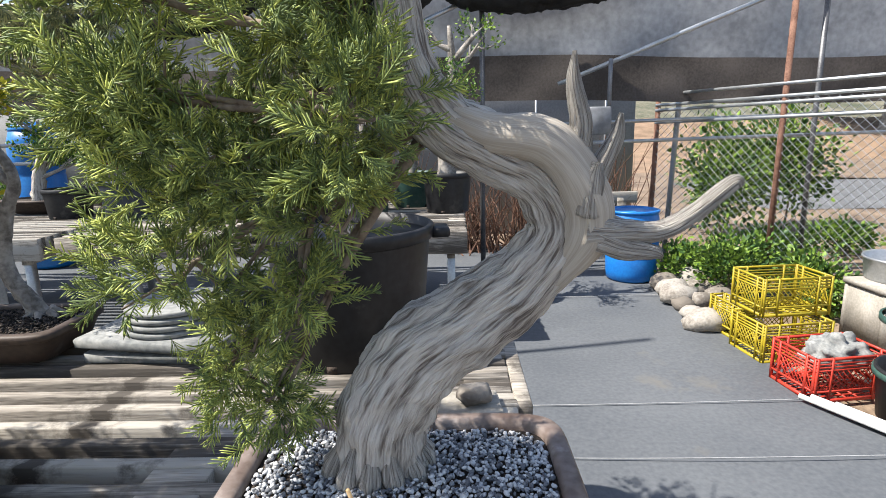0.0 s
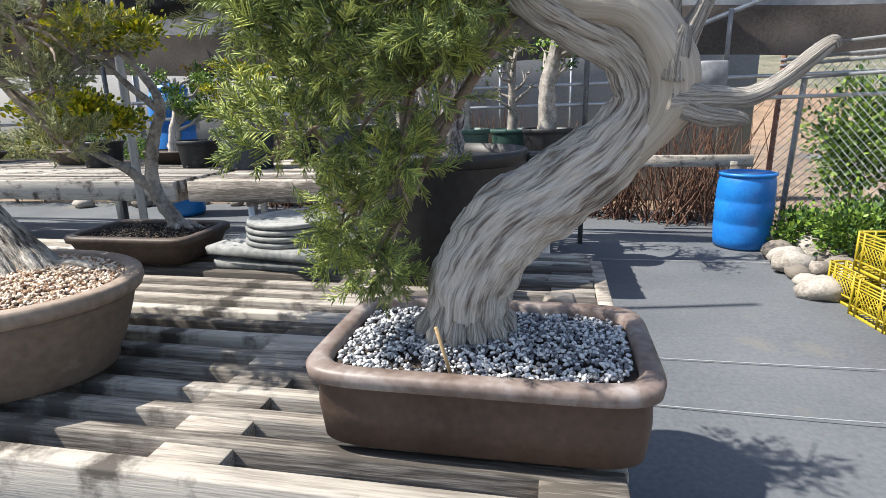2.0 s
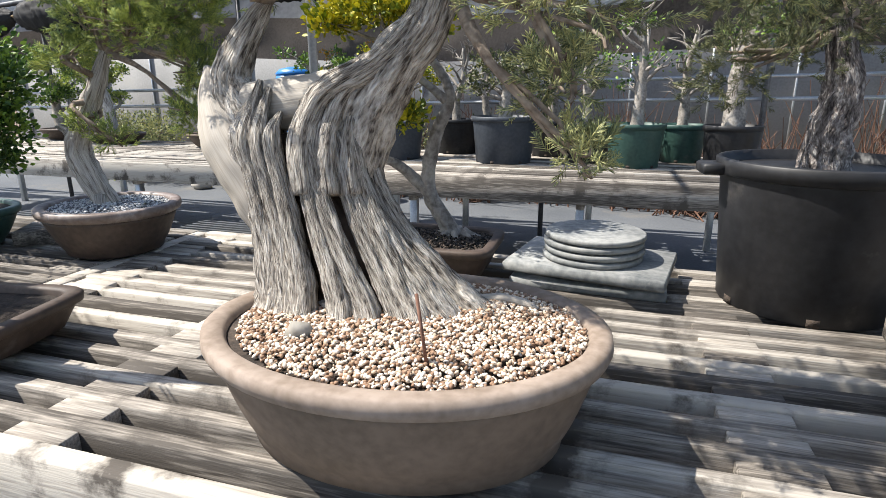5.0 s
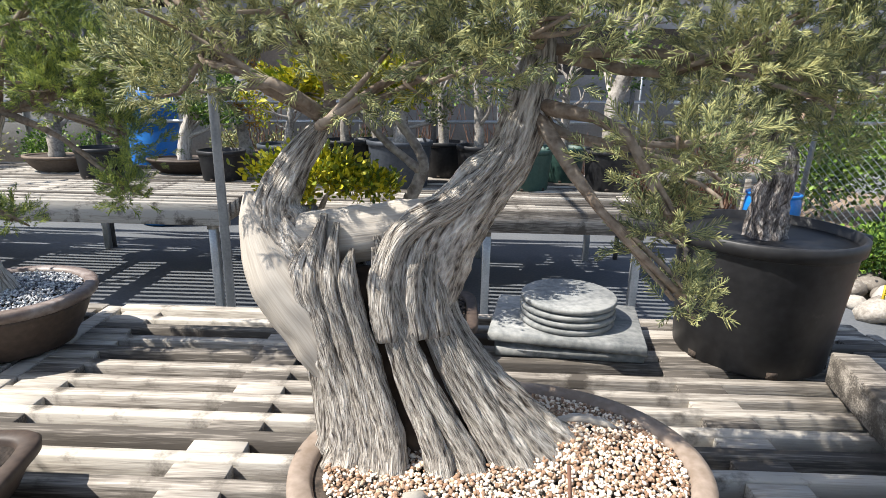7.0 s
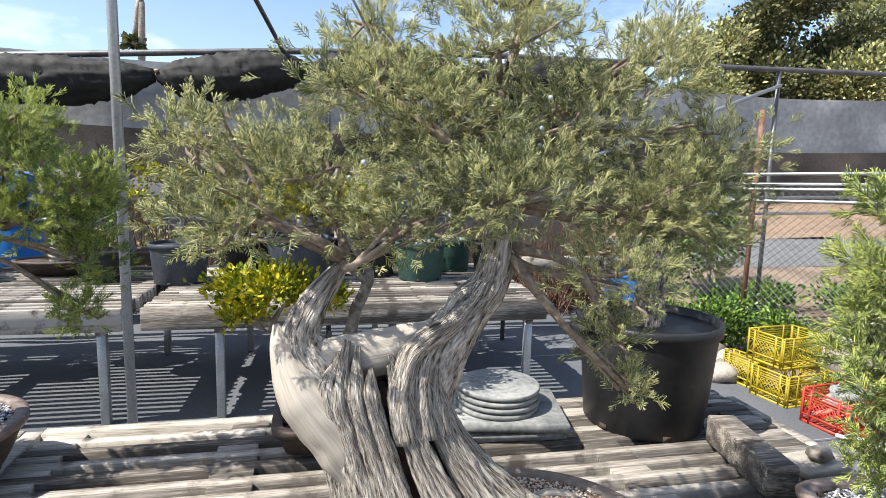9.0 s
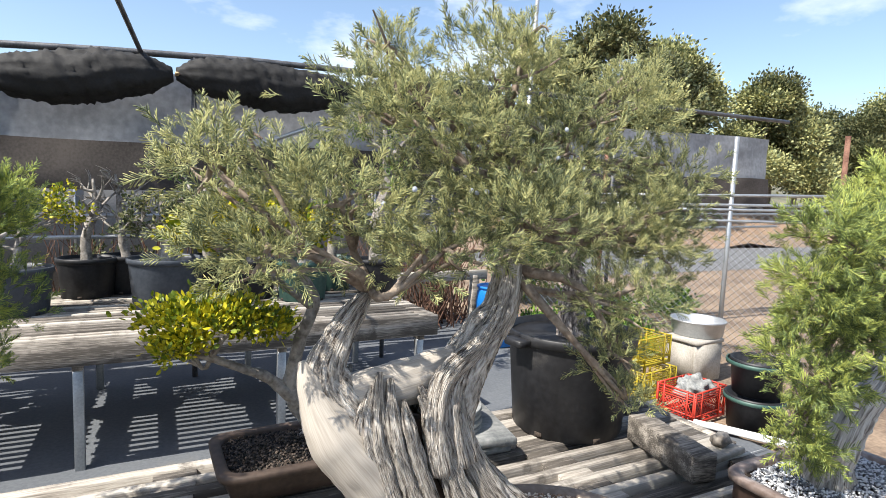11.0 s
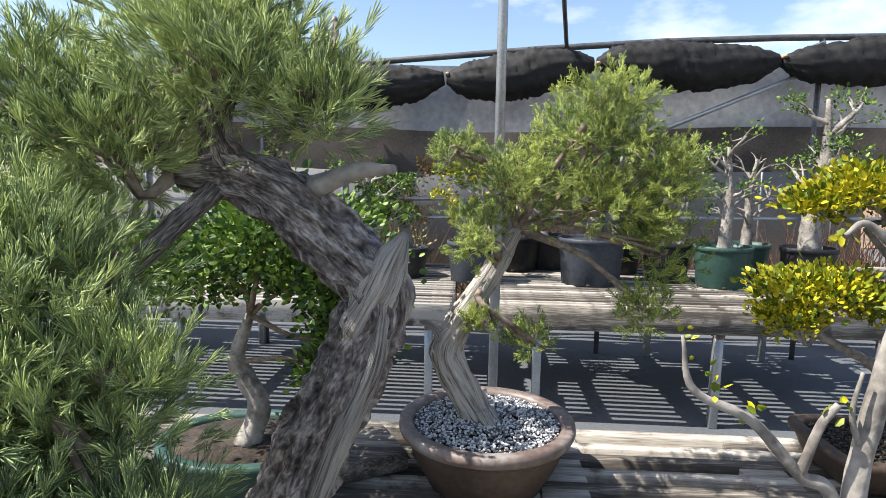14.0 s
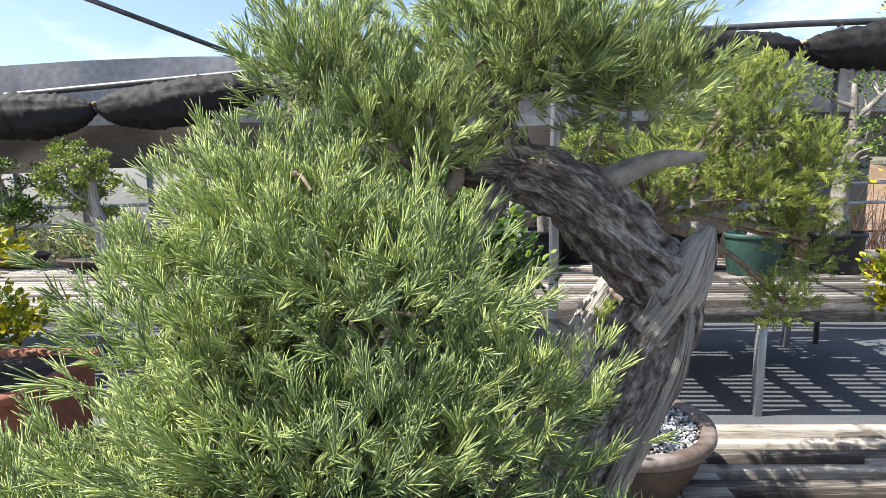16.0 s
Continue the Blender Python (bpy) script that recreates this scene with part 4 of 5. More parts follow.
# ---- things on the near bench ----
big_pot = nursery_pot((-0.05, 1.665, BT), 0.265, 0.405, M_PLASTIC, "very large black plastic nursery pot on the bench")
tree_g = thing("potted_tree", "collected juniper with brown trunk in the large black pot", "tree")
solid("trunk", tube([(-0.05, 1.665, 1.10), (-0.05, 1.67, 1.22), (-0.03, 1.68, 1.34), (-0.06, 1.70, 1.50)], [0.062, 0.055, 0.048, 0.030], 20, 7, 7, 0.2, 6, 0.25), M_BARK, tree_g, True)
CL_G = [((-0.05, 1.70, 1.50), (0.22, 0.2, 0.12)), ((-0.28, 1.62, 1.40), (0.16, 0.16, 0.11)), ((-0.20, 1.72, 1.62), (0.2, 0.2, 0.11)), ((0.06, 1.70, 1.64), (0.12, 0.14, 0.1))]
twigs("branchwork", CL_G, [(-0.06, 1.70, 1.48), (-0.03, 1.68, 1.34)], M_TWIG, tree_g, 0.008, 8)
crown("crown", CL_G, M_LEAF_DARK, tree_g, "fine", 900, 0.042, 0.3, 0.7, 0.1, "dull dark juniper foliage")
settle((-0.05, 1.665, BT), (-0.18, 1.575, BT), 0.90, 5.0)
for k, (z, t, sx, sy) in enumerate(((0.0, 4, 0.44, 0.28), (0.046, -2, 0.46, 0.33))):
    s = tagged(solid("stone_slab", box(sx, sy, 0.030, (-0.70, 1.79, BT + 0.016 + z), 0.005, t, 0.0015), M_STONE), "grey rectangular stone slab stacked on the bench", "slab", "stacked slabs")
for k in range(4):
    tagged(solid("stone_disc", (superpot(0.148, 0.148, 2, [(-0.008, 0), (0, 0.003), (0, 0.014), (-0.004, 0.017)], 40)[0] + np.array((-0.70 + 0.004 * (k % 2), 1.79 + 0.003 * k, BT + 0.078 + k * 0.0205)),
                  superpot(0.148, 0.148, 2, [(-0.005, 0), (0, 0.003), (0, 0.015), (-0.004, 0.019)], 40)[1]), M_STONE), "round grey slate disc in a stack", "disc", "stacked discs")
settle((-0.70, 1.79, BT), (-0.71, 1.585, BT), 0.93, -8.0)
tagged(solid("timber_offcut", box(0.088, 0.33, 0.088, (-0.060, 1.200, BT + 0.046), 0.004, -10), M_BOARD), "short weathered square timber lying on the bench", "timber")

for sx in (-1, 1):
    solid("handle", box(0.06, 0.10, 0.03, (sx * 0.285, 0, 0.375), 0.006), M_PLASTIC, big_pot)
tagged(solid("stone_slab", box(0.17, 0.12, 0.022, (0.13, 1.17, BT + 0.012), 0.004, 6, 0.001), M_CONCRETE), "pale flat stone slab lying on the bench", "slab")
tagged(solid("rock", (lambda g: (g[0] * (1 + 0.0), g[1]))(box(0.075, 0.055, 0.04, (0.155, 1.17, BT + 0.043), 0.014, 20, 0.003)), M_ROCK), "small grey stone on the pale slab", "rock")
tagged(solid("end_board", box(0.038, 0.50, 0.089, (0.272, 1.45, BT - 0.046), 0.003), M_BOARD), "weathered board closing the end of the bench", "board")

GROUP.clear()

# ---- small things in the oval pot and on the crown above it ----
tagged(solid("wire_stake", tube([(-0.90, 0.66, 0.90), (-0.915, 0.655, 1.03)], [0.0028, 0.0026], 6, 1), M_RUST), "thin rusty wire stake standing in tan gravel", "stake", "marker sticks")
tagged(solid("rock", box(0.040, 0.030, 0.030, (-1.115, 0.69, 0.938), 0.010, 25, 0.003), M_CONCRETE), "small buff stone on the tan gravel", "rock")
tagged(solid("driftwood", tube([(-0.89, 0.895, 0.938), (-0.85, 0.905, 0.941), (-0.81, 0.90, 0.938), (-0.785, 0.89, 0.934)], [0.007, 0.009, 0.008, 0.003], 14, 7, 4, 0.3, 6, 0.25), M_PALEWOOD, smooth=True), "short pale piece of driftwood on the gravel", "driftwood")
berry_p, berry_w = clump_points(CL_B, 60, 0.6)
for q in berry_p[berry_p[:, 1] < 0.80][:12]:
    b = solid("berry", superpot(0.0045, 0.0045, 2, [(-0.003, -0.0045), (-0.0009, -0.003), (0, 0), (-0.0009, 0.003), (-0.003, 0.0045)], 12), M_BERRY, tree_b, True, "pale waxy berry")
    b.matrix_basis = Matrix.Translation(q)


settle((-0.98, 0.80, 0.93), (-0.955, 0.755, 0.93), 0.96)

# ---- pots and trees across the aisle ----
def bare_tree(at, high, spread, r, label, leaf=None, leaf_n=0, lean=0.0, seed=0, mat=M_GREYBARK, leaf_size=0.03):
    rr = random.Random(seed)
    t = thing("potted_tree", label, "tree")
    x, y, z = at
    spine = [(x, y, z - 0.02), (x + lean * 0.3 + rr.uniform(-0.03, 0.03), y, z + high * 0.3), (x + lean * 0.7 + rr.uniform(-0.04, 0.04), y, z + high * 0.62), (x + lean, y, z + high)]
    solid("trunk", tube(spine, [r, r * 0.8, r * 0.6, r * 0.2], 14, 6, 5, 0.15, 5, 0.3, seed=seed), mat, t, True)
    ends, geos = [], []
    for k in range(9):
        s = 0.3 + 0.65 * k / 9
        base = np.array(smooth_line(spine, 10)[int(s * 30)])
        a = rr.uniform(0, 6.283)
        tip = base + np.array((math.cos(a) * spread, math.sin(a) * spread * 0.8, high * rr.uniform(0.12, 0.4))) * rr.uniform(0.5, 1.0)
        mid = (base + tip) / 2 + np.array((rr.uniform(-0.05, 0.05), rr.uniform(-0.05, 0.05), rr.uniform(-0.02, 0.05)))
        geos.append(tube([base, mid, tip], [r * 0.35, r * 0.22, r * 0.08], 6, 4, rough=0.2))
        for j in range(3):
            e = tip + np.array((rr.uniform(-1, 1), rr.uniform(-1, 1), rr.uniform(0, 1))) * spread * 0.35
            geos.append(tube([mid if j else tip, (mid + e) / 2 + 0.02, e], [r * 0.15, r * 0.1, r * 0.04], 5, 2, cap=False))
            ends.append(e)
        ends.append(tip)
    tagged(solid("branchwork", join(*geos), mat, t, True), kind="stuff")
    if leaf:
        crown("crown", [(tuple(e), (spread * 0.28,) * 2 + (spread * 0.18,)) for e in ends], leaf, t, "leaf", leaf_n, leaf_size, 0.4, 0.9, 0.1)
    return t


ROW = [(-2.28, 4.33, 0.235, 0.34, M_PLASTIC_BLUE), (-1.90, 4.95, 0.22, 0.33, M_PLASTIC), (-1.33, 4.34, 0.275, 0.39, M_PLASTIC_BLUE), (-1.62, 5.1, 0.22, 0.33, M_PLASTIC),
       (-0.98, 4.95, 0.22, 0.33, M_PLASTIC), (-0.66, 4.55, 0.20, 0.34, M_PLASTIC), (-0.28, 4.34, 0.225, 0.345, M_PLASTIC_GREEN), (0.10, 4.8, 0.20, 0.32, M_PLASTIC_GREEN), (0.42, 4.4, 0.21, 0.34, M_PLASTIC)]
KIND = [(0.55, 0.30, 0.040, M_LEAF_Y, 700), (0.7, 0.30, 0.045, None, 0), (0.5, 0.35, 0.07, M_LEAF_DARK, 600), (0.75, 0.3, 0.04, None, 0), (0.8, 0.3, 0.05, M_LEAF_G, 160), (0.75, 0.28, 0.05, M_LEAF_G, 120),
        (0.85, 0.3, 0.055, M_LEAF_G, 160), (0.8, 0.28, 0.05, None, 0), (1.25, 0.4, 0.085, M_LEAF_G, 260)]
for k, ((x, y, r, h, m), (th, sp, tr, lf, ln)) in enumerate(zip(ROW, KIND)):
    word = {M_PLASTIC_BLUE: "slate grey", M_PLASTIC: "black", M_PLASTIC_GREEN: "dull green"}[m]
    nursery_pot((x, y, B2), r, h, m, word + " plastic nursery pot standing on the far bench")
    bare_tree((x, y, B2 + h - 0.04), th, sp, tr, ("sparsely leafed" if lf else "bare") + " thick-trunked young tree in a nursery pot", lf, ln, rng.uniform(-0.1, 0.1), k)
for k, (x, y, a, b, h, m) in enumerate(((-3.35, 4.75, 0.34, 0.22, 0.14, M_POT_C), (-4.5, 4.7, 0.30, 0.22, 0.15, M_POT_B), (-5.9, 4.75, 0.42, 0.24, 0.13, M_POT_C), (-6.9, 5.0, 0.30, 0.22, 0.14, M_POT_C), (-2.95, 5.3, 0.26, 0.2, 0.15, M_POT_B))):
    round_pot("bonsai_pot", (x, y, B2), a, b, h, m, m, "oval clay bonsai pot on the far bench")
    bare_tree((x, y, B2 + h - 0.02), 0.75 + 0.1 * (k % 3), 0.36, 0.07, "old bonsai with thick pale trunk across the aisle", (M_LEAF_G, M_LEAF_DARK, M_LEAF_C, M_LEAF_G, M_LEAF_O)[k], (900, 900, 1500, 900, 300)[k], 0.1 - 0.06 * k, 40 + k, M_DEADWOOD if k in (0, 2) else M_GREYBARK)
for x, y in ((-3.95, 4.45), (-2.88, 4.45)):
    nursery_pot((x, y, B2), 0.20, 0.26, M_PLASTIC, "black plastic nursery pot standing on the far bench")


settle((-1.33, 4.34, B2), (-1.48, 4.25, B2), (0.89, 0.85, 0.86))

# ---- more pots along the near bench ----
def small_bonsai(at, pot, leaf, clumps, label, kind="leaf", density=4000, size=0.02, mat=M_POT_C, rect=True):
    x, y, z = at
    a, b, h = pot
    (rect_pot if rect else round_pot)("bonsai_pot", at, a, b, h, mat, mat, "clay bonsai pot further along the bench")
    t = thing("bonsai_tree", label, "bonsai tree")
    solid("trunk", tube([(x, y, z + h - 0.03), (x + 0.04, y, z + h + 0.1), (x - 0.02, y, z + h + 0.22), (x + 0.02, y, z + h + 0.36)], [0.04, 0.032, 0.025, 0.012], 14, 6, 5, 0.2, 6, 0.25), M_GREYBARK, t, True)
    cl = [((x + c[0], y + c[1], z + h + c[2]), c[3]) for c in clumps]
    twigs("branchwork", cl, [(x - 0.02, y, z + h + 0.22), (x + 0.02, y, z + h + 0.36)], M_TWIG, t, 0.006, 4)
    crown("crown", cl, leaf, t, kind, density, size, 0.5, 0.7, 0.3)


tagged(solid("end_board", box(0.054, 1.24, 0.089, (-2.17, 1.135, BT - 0.047), 0.003), M_BOARD), "weathered board bridging the two benches", "board")
GROUP.clear()
small_bonsai((-3.08, 1.66, BT), (0.25, 0.19, 0.16), M_LEAF_G, [(0.10, 0, 0.62, (0.26, 0.22, 0.14)), (0.26, 0, 0.48, (0.2, 0.18, 0.12)), (0.30, 0, 0.32, (0.14, 0.14, 0.1)), (-0.1, 0, 0.5, (0.2, 0.2, 0.12)), (0.24, 0.0, 0.2, (0.1, 0.1, 0.07))],
             "dense dark green broadleaf bonsai in a glazed pot", "leaf", 6500, 0.024, M_PLASTIC_GREEN, False)
settle((-3.08, 1.66, BT), (-2.86, 1.36, BT), 0.84, 2.0)
small_bonsai((-3.95, 1.50, BT), (0.27, 0.19, 0.27), M_LEAF_Y, [(0.05, 0, 0.14, (0.2, 0.16, 0.06)), (-0.1, 0, 0.3, (0.26, 0.2, 0.07))], "low bonsai with lime-green foliage in a terracotta pot", "leaf", 6000, 0.022, M_POT_RED)
tagged(solid("timber_offcut", box(0.2, 0.22, 0.05, (-2.62, 1.52, BT + 0.026), 0.004, 30), M_BOARD), "flat piece of old timber lying on the bench", "timber")

GROUP.clear()

# ---- shade structure behind ----
BY = 6.85
TOPZ = 3.45


def rail_z(x):
    """The top rail's height, which falls away along the yard."""
    return 3.45 + (0.07 * x if x < 0 else 0.02 * x)


frame_ob = thing("shade_house", "galvanised pipe frame of a shade house with a long top rail", "frame")
for x in (-11.5, -8.0, -4.6, -0.55, 1.73, 5.6):
    solid("post", rod((x, BY, 0), (x, BY, rail_z(x)), 0.030), M_DARKSTEEL, frame_ob)
solid("top_rail", tube([(x, BY, rail_z(x)) for x in (-13, -8, -4, 0, 4, 10)], [0.034, 0.034], 8, 3), M_DARKSTEEL, frame_ob)
solid("mid_rail", rod((-13, BY + 0.05, 1.55), (10, BY + 0.05, 1.95), 0.020), M_STEEL, frame_ob)
solid("mid_rail", rod((-13, BY + 0.05, 1.35), (10, BY + 0.05, 1.72), 0.020), M_STEEL, frame_ob)
for x0, z0, x1, z1 in ((1.73, TOPZ - 0.02, 1.1, 3.2), (1.73, TOPZ - 0.25, 0.0, 2.5), (5.6, TOPZ - 0.1, 2.6, 2.25)):
    solid("brace", rod((x0, BY - 0.05, z0), (x1, BY - 0.05, z1), 0.025), M_STEEL, frame_ob)
solid("rafter", rod((-1.75, 3.2, 4.4), (-1.05, BY, 3.38), 0.024), M_DARKSTEEL, frame_ob)
solid("rafter", rod((-7.6, 4.2, 4.1), (-4.6, BY, 3.13), 0.024), M_DARKSTEEL, frame_ob)
roll_x = -12.6
k = 0
while roll_x < 3.0:
    ln = 1.95 + 0.35 * math.sin(k * 2.1)
    pts = [(roll_x + ln * s, BY - 0.10, rail_z(roll_x + ln * s) - 0.22 - 0.05 * math.sin(math.pi * s) + 0.03 * math.sin(k * 3.3 + s * 5)) for s in (0, 0.12, 0.35, 0.6, 0.85, 1)]
    roll = thing("shade_cloth_roll", "black shade cloth bundled and tied to the rail", "shade cloth", "rolled shade cloths")
    solid("cloth", tube(pts, [0.06, 0.18, 0.245, 0.25, 0.19, 0.07], 40, 12, 9, 0.12, 2.5, 0.16, 0.85, seed=k), M_SHADE, roll, True)
    solid("tie", superpot(0.075, 0.02, 2, [(0, -0.02), (0.006, 0), (0, 0.02)], 16), M_BAMBOO, roll).matrix_basis = pose(roll_x + 0.01, BY - 0.1, rail_z(roll_x) - 0.2, 90, 0, 90)
    roll_x += ln + 0.03
    k += 1


def curtain(name, x0, x1, z0, z1, y, mat, label, wave=0.05, freq=3.0):
    xs, zs = np.linspace(x0, x1, 120), np.linspace(z0, z1, 10)
    verts = [(x, y + wave * math.sin(x * freq + z * 0.7) * (0.4 + 0.6 * math.sin(z)) + 0.04 * noise.noise(Vector((x * 1.5, z * 2.5, 0))), z + 0.05 * math.sin(x * 0.8)) for z in zs for x in xs]
    w = len(xs)
    front = [(j * w + i, j * w + i + 1, (j + 1) * w + i + 1, (j + 1) * w + i) for j in range(len(zs) - 1) for i in range(w - 1)]
    return tagged(solid(name, (verts, front), mat, smooth=True), label, "sheeting", kind="structure")


curtain("backdrop_poly", -13, 10, 2.45, 3.3, BY + 0.35, M_POLY, "grey translucent plastic sheeting of the shade house")
curtain("backdrop_net", -13, 10, 2.05, 2.55, BY + 0.28, M_BROWNCLOTH, "brown sagging shade net along the shade house")
wall = tagged(solid("wall_back", box(18, 0.2, 2.9, (-4.4, 10.4, 1.45)), M_WALL), "pale grey painted wall behind the yard", "wall", kind="structure")
for x in np.arange(-13, 4.5, 1.22):
    solid("panel_joint", box(0.03, 0.02, 2.9, (x, 10.29, 1.45)), M_STEEL, wall)
tagged(solid("meter_box", join(box(0.30, 0.14, 0.30, (3.05, BY - 0.1, 1.85), 0.02), rod((3.18, BY - 0.1, 2.0), (3.18, BY - 0.1, 2.5), 0.025)), M_POLY), "grey electrical box on the pipe frame", "electrical box")

settle((1.73, 6.85, 0), (0.38, 4.93, 0), (0.72, 0.72, 0.755))

# the tall steel pole and its companions
tagged(solid("pole", rod((-2.22, 2.78, 0.0), (-2.22, 2.78, 5.0), 0.023, 16), M_STEEL), "tall galvanised steel pole standing in the aisle", "pole")
GROUP.clear()
tagged(solid("pole", rod((3.60, 6.6, 0.0), (3.80, 6.6, 5.0), 0.030, 12), M_STEEL), "galvanised steel corner pole beside the fence", "pole")

# ---- chain-link fence ----
fence = thing("chain_link_fence", "galvanised chain-link fence with pipe rails and rusty posts", "fence")
FA, FB = np.array((3.45, 6.7, 0.0)), np.array((5.6, 3.2, 0.0))
FD = FB - FA
for s, m in ((0.0, M_RUST), (0.34, M_RUST), (0.72, M_STEEL), (1.0, M_RUST)):
    q = FA + FD * s
    solid("post", rod(q, q + np.array((0.03, 0, 2.9 if s else 2.3)), 0.03), m, fence)
for z in (1.78, 1.92, 1.98, 2.1):
    solid("rail", rod(FA + np.array((0, 0, z)), FB + np.array((0, 0, z + 0.10)), 0.018), M_STEEL, fence)
wires = []
along = FD / np.linalg.norm(FD)
length = float(np.linalg.norm(FD))
for k in range(int(length / 0.09) + 24):
    for sgn in (1, -1):
        s0 = k * 0.09 - (1.9 if sgn > 0 else 0)
        a, b = max(s0, 0) if sgn > 0 else min(s0, length), 0
        if sgn > 0:
            u0, u1 = max(s0, 0.0), min(s0 + 1.9, length)
            if u1 <= u0:
                continue
            z0, z1 = 0.1 + (u0 - s0), 0.1 + (u1 - s0)
        else:
            u0, u1 = min(s0, length), max(s0 - 1.9, 0.0)
            if u1 >= u0:
                continue
            z0, z1 = 0.1 + (s0 - u0), 0.1 + (s0 - u1)
        p, q = FA + along * u0, FA + along * u1
        wires.append(tube([(p[0], p[1], z0), (q[0], q[1], z1)], [0.003, 0.003], 3, 1, cap=False))
solid("mesh", join(*wires), M_STEEL, fence, False, "diamond wire mesh")

settle((2.99, 6.02, 0), (1.70, 4.80, 0), 0.77, 7.0)

# ---- beyond the fence ----
sheet("road", 5.2, 60, 9.0, 13.5, -0.02, M_ROAD, "grey asphalt lane beyond the fence", "road")
bank = tagged(solid("bank", (lambda v, f: (v, f))(*(lambda xs, ys: ([(x, y, 0.0 + max(0, (y - 20)) * 0.25 + 0.3 * noise.noise(Vector((x * 0.3, y * 0.3, 0)))) for y in ys for x in xs],
      [(j * 30 + i, j * 30 + i + 1, (j + 1) * 30 + i + 1, (j + 1) * 30 + i) for j in range(len(ys) - 1) for i in range(29)]))(np.linspace(5, 60, 30), np.linspace(13.5, 26, 12))), M_EARTH, smooth=True),
      "orange earth bank beyond the lane", "bank", kind="structure")


def shrub(name, clumps, leaf, label, density, size, trunk=None, kind="leaf"):
    t = thing(name, label, "shrub" if not trunk else "tree")
    roots = [(c[0][0], c[0][1], 0.0) for c in clumps[:2]] if not trunk else [trunk[-1]]
    if trunk:
        solid("trunk", tube(trunk, [0.22, 0.16, 0.1][:len(trunk)], 12, 5, 5, 0.15, 3, 0.25), M_GREYBARK, t, True)
    twigs("branchwork", clumps, roots, M_TWIG, t, 0.012 if not trunk else 0.05, 6)
    crown("crown", clumps, leaf, t, kind, density, size, 0.4, 0.8, 0.2)
    return t


GROUP.clear()
shrub("bush", [((3.8, 5.5, 0.32), (0.5, 0.35, 0.34)), ((4.3, 4.9, 0.26), (0.4, 0.35, 0.28)), ((3.45, 6.0, 0.22), (0.3, 0.3, 0.24)), ((4.7, 6.2, 0.25), (0.5, 0.4, 0.28))], M_LEAF_G, "weedy green shrub growing along the fence", 1300, 0.055)
settle((2.99, 6.02, 0), (1.70, 4.80, 0), 0.77, 7.0)
shrub("bush", [((6.4, 7.2, 0.18), (0.7, 0.5, 0.22)), ((7.6, 6.6, 0.18), (0.8, 0.5, 0.22))], M_LEAF_G, "rough green growth along the lane", 300, 0.08)
shrub("bush", [((5.6, 8.6, 1.0), (0.8, 0.6, 0.9)), ((7.0, 9.0, 1.2), (0.9, 0.6, 0.9))], M_LEAF_G, "tall green shrub beyond the fence", 420, 0.09)
settle((2.99, 6.02, 0), (1.70, 4.80, 0), 0.77, 7.0)
for k in range(16):
    x = 17 + k * 2.6 + rng.uniform(-1, 1)
    y = 25 + rng.uniform(-3, 6)
    s = rng.uniform(0.8, 1.3)
    shrub("tree", [((x + rng.uniform(-2, 2), y + rng.uniform(-1.5, 1.5), 6.6 * s + rng.uniform(-2.6, 2.4)), (1.7, 1.4, 1.2)) for _ in range(9)], M_LEAF_DARK if k % 2 else M_LEAF_B, "large olive-brown tree on the slope beyond", 95, 0.20,
          [(x, y, 0), (x + 0.3, y, 2.4 * s), (x, y, 4.6 * s)])
hill_x, hill_y = np.linspace(-140, 140, 50), np.linspace(30, 110, 14)
tagged(solid("hill", ([(x, y, -0.5 + (1 - math.exp(-max(0, y - 30) / 28)) * (8 + 5 * noise.noise(Vector((x * 0.02, y * 0.02, 1))))) for y in hill_y for x in hill_x],
      [(j * 50 + i, j * 50 + i + 1, (j + 1) * 50 + i + 1, (j + 1) * 50 + i) for j in range(13) for i in range(49)]), M_HILL, smooth=True), "low scrubby hill behind the nursery", "hill", kind="structure")
palm = thing("palm_tree", "tall fan palm far behind the shade house", "palm")
PX, PY, PZ = -10.05, 29.4, 7.15
solid("trunk", tube([(PX, PY, 0), (PX + 0.4, PY, 9), (PX, PY, PZ)], [0.2, 0.15, 0.12], 10, 4), M_GREYBARK, palm, True)
for kk in range(15):
    a, el = kk * 2.4, rng.uniform(-0.5, 1.1)
    d = np.array((math.cos(a) * math.cos(el), math.sin(a) * math.cos(el), math.sin(el)))
    solid("frond", scatter(LEAF[0], LEAF[1], np.tile((PX, PY, PZ), (9, 1)) + d * 0.15, turns_to(np.tile(d, (9, 1)) + rng.normal(0, 0.14, (9, 3))), rng.uniform(0.32, 0.55, 9)), M_LEAF_DARK, palm)

GROUP.clear()

# ---- barrel, rocks, crates ----
barrel = thing("barrel", "bright blue plastic drum standing on the weed cloth", "barrel", at=(2.99, 6.02, 0.0))
solid("body", superpot(0.29, 0.29, 2, [(-0.05, 0.0), (-0.015, 0.02), (-0.006, 0.1), (0.0, 0.26), (-0.008, 0.28), (0.0, 0.30), (0.0, 0.50), (-0.008, 0.52), (0.0, 0.54), (-0.01, 0.72), (-0.03, 0.78), (-0.04, 0.79)], 48), M_BLUE, barrel, True)
solid("rim", superpot(0.29, 0.29, 2, [(-0.02, 0.77), (-0.005, 0.785), (-0.005, 0.805), (-0.03, 0.81), (-0.05, 0.79)], 48, False), M_BLUE, barrel, True)
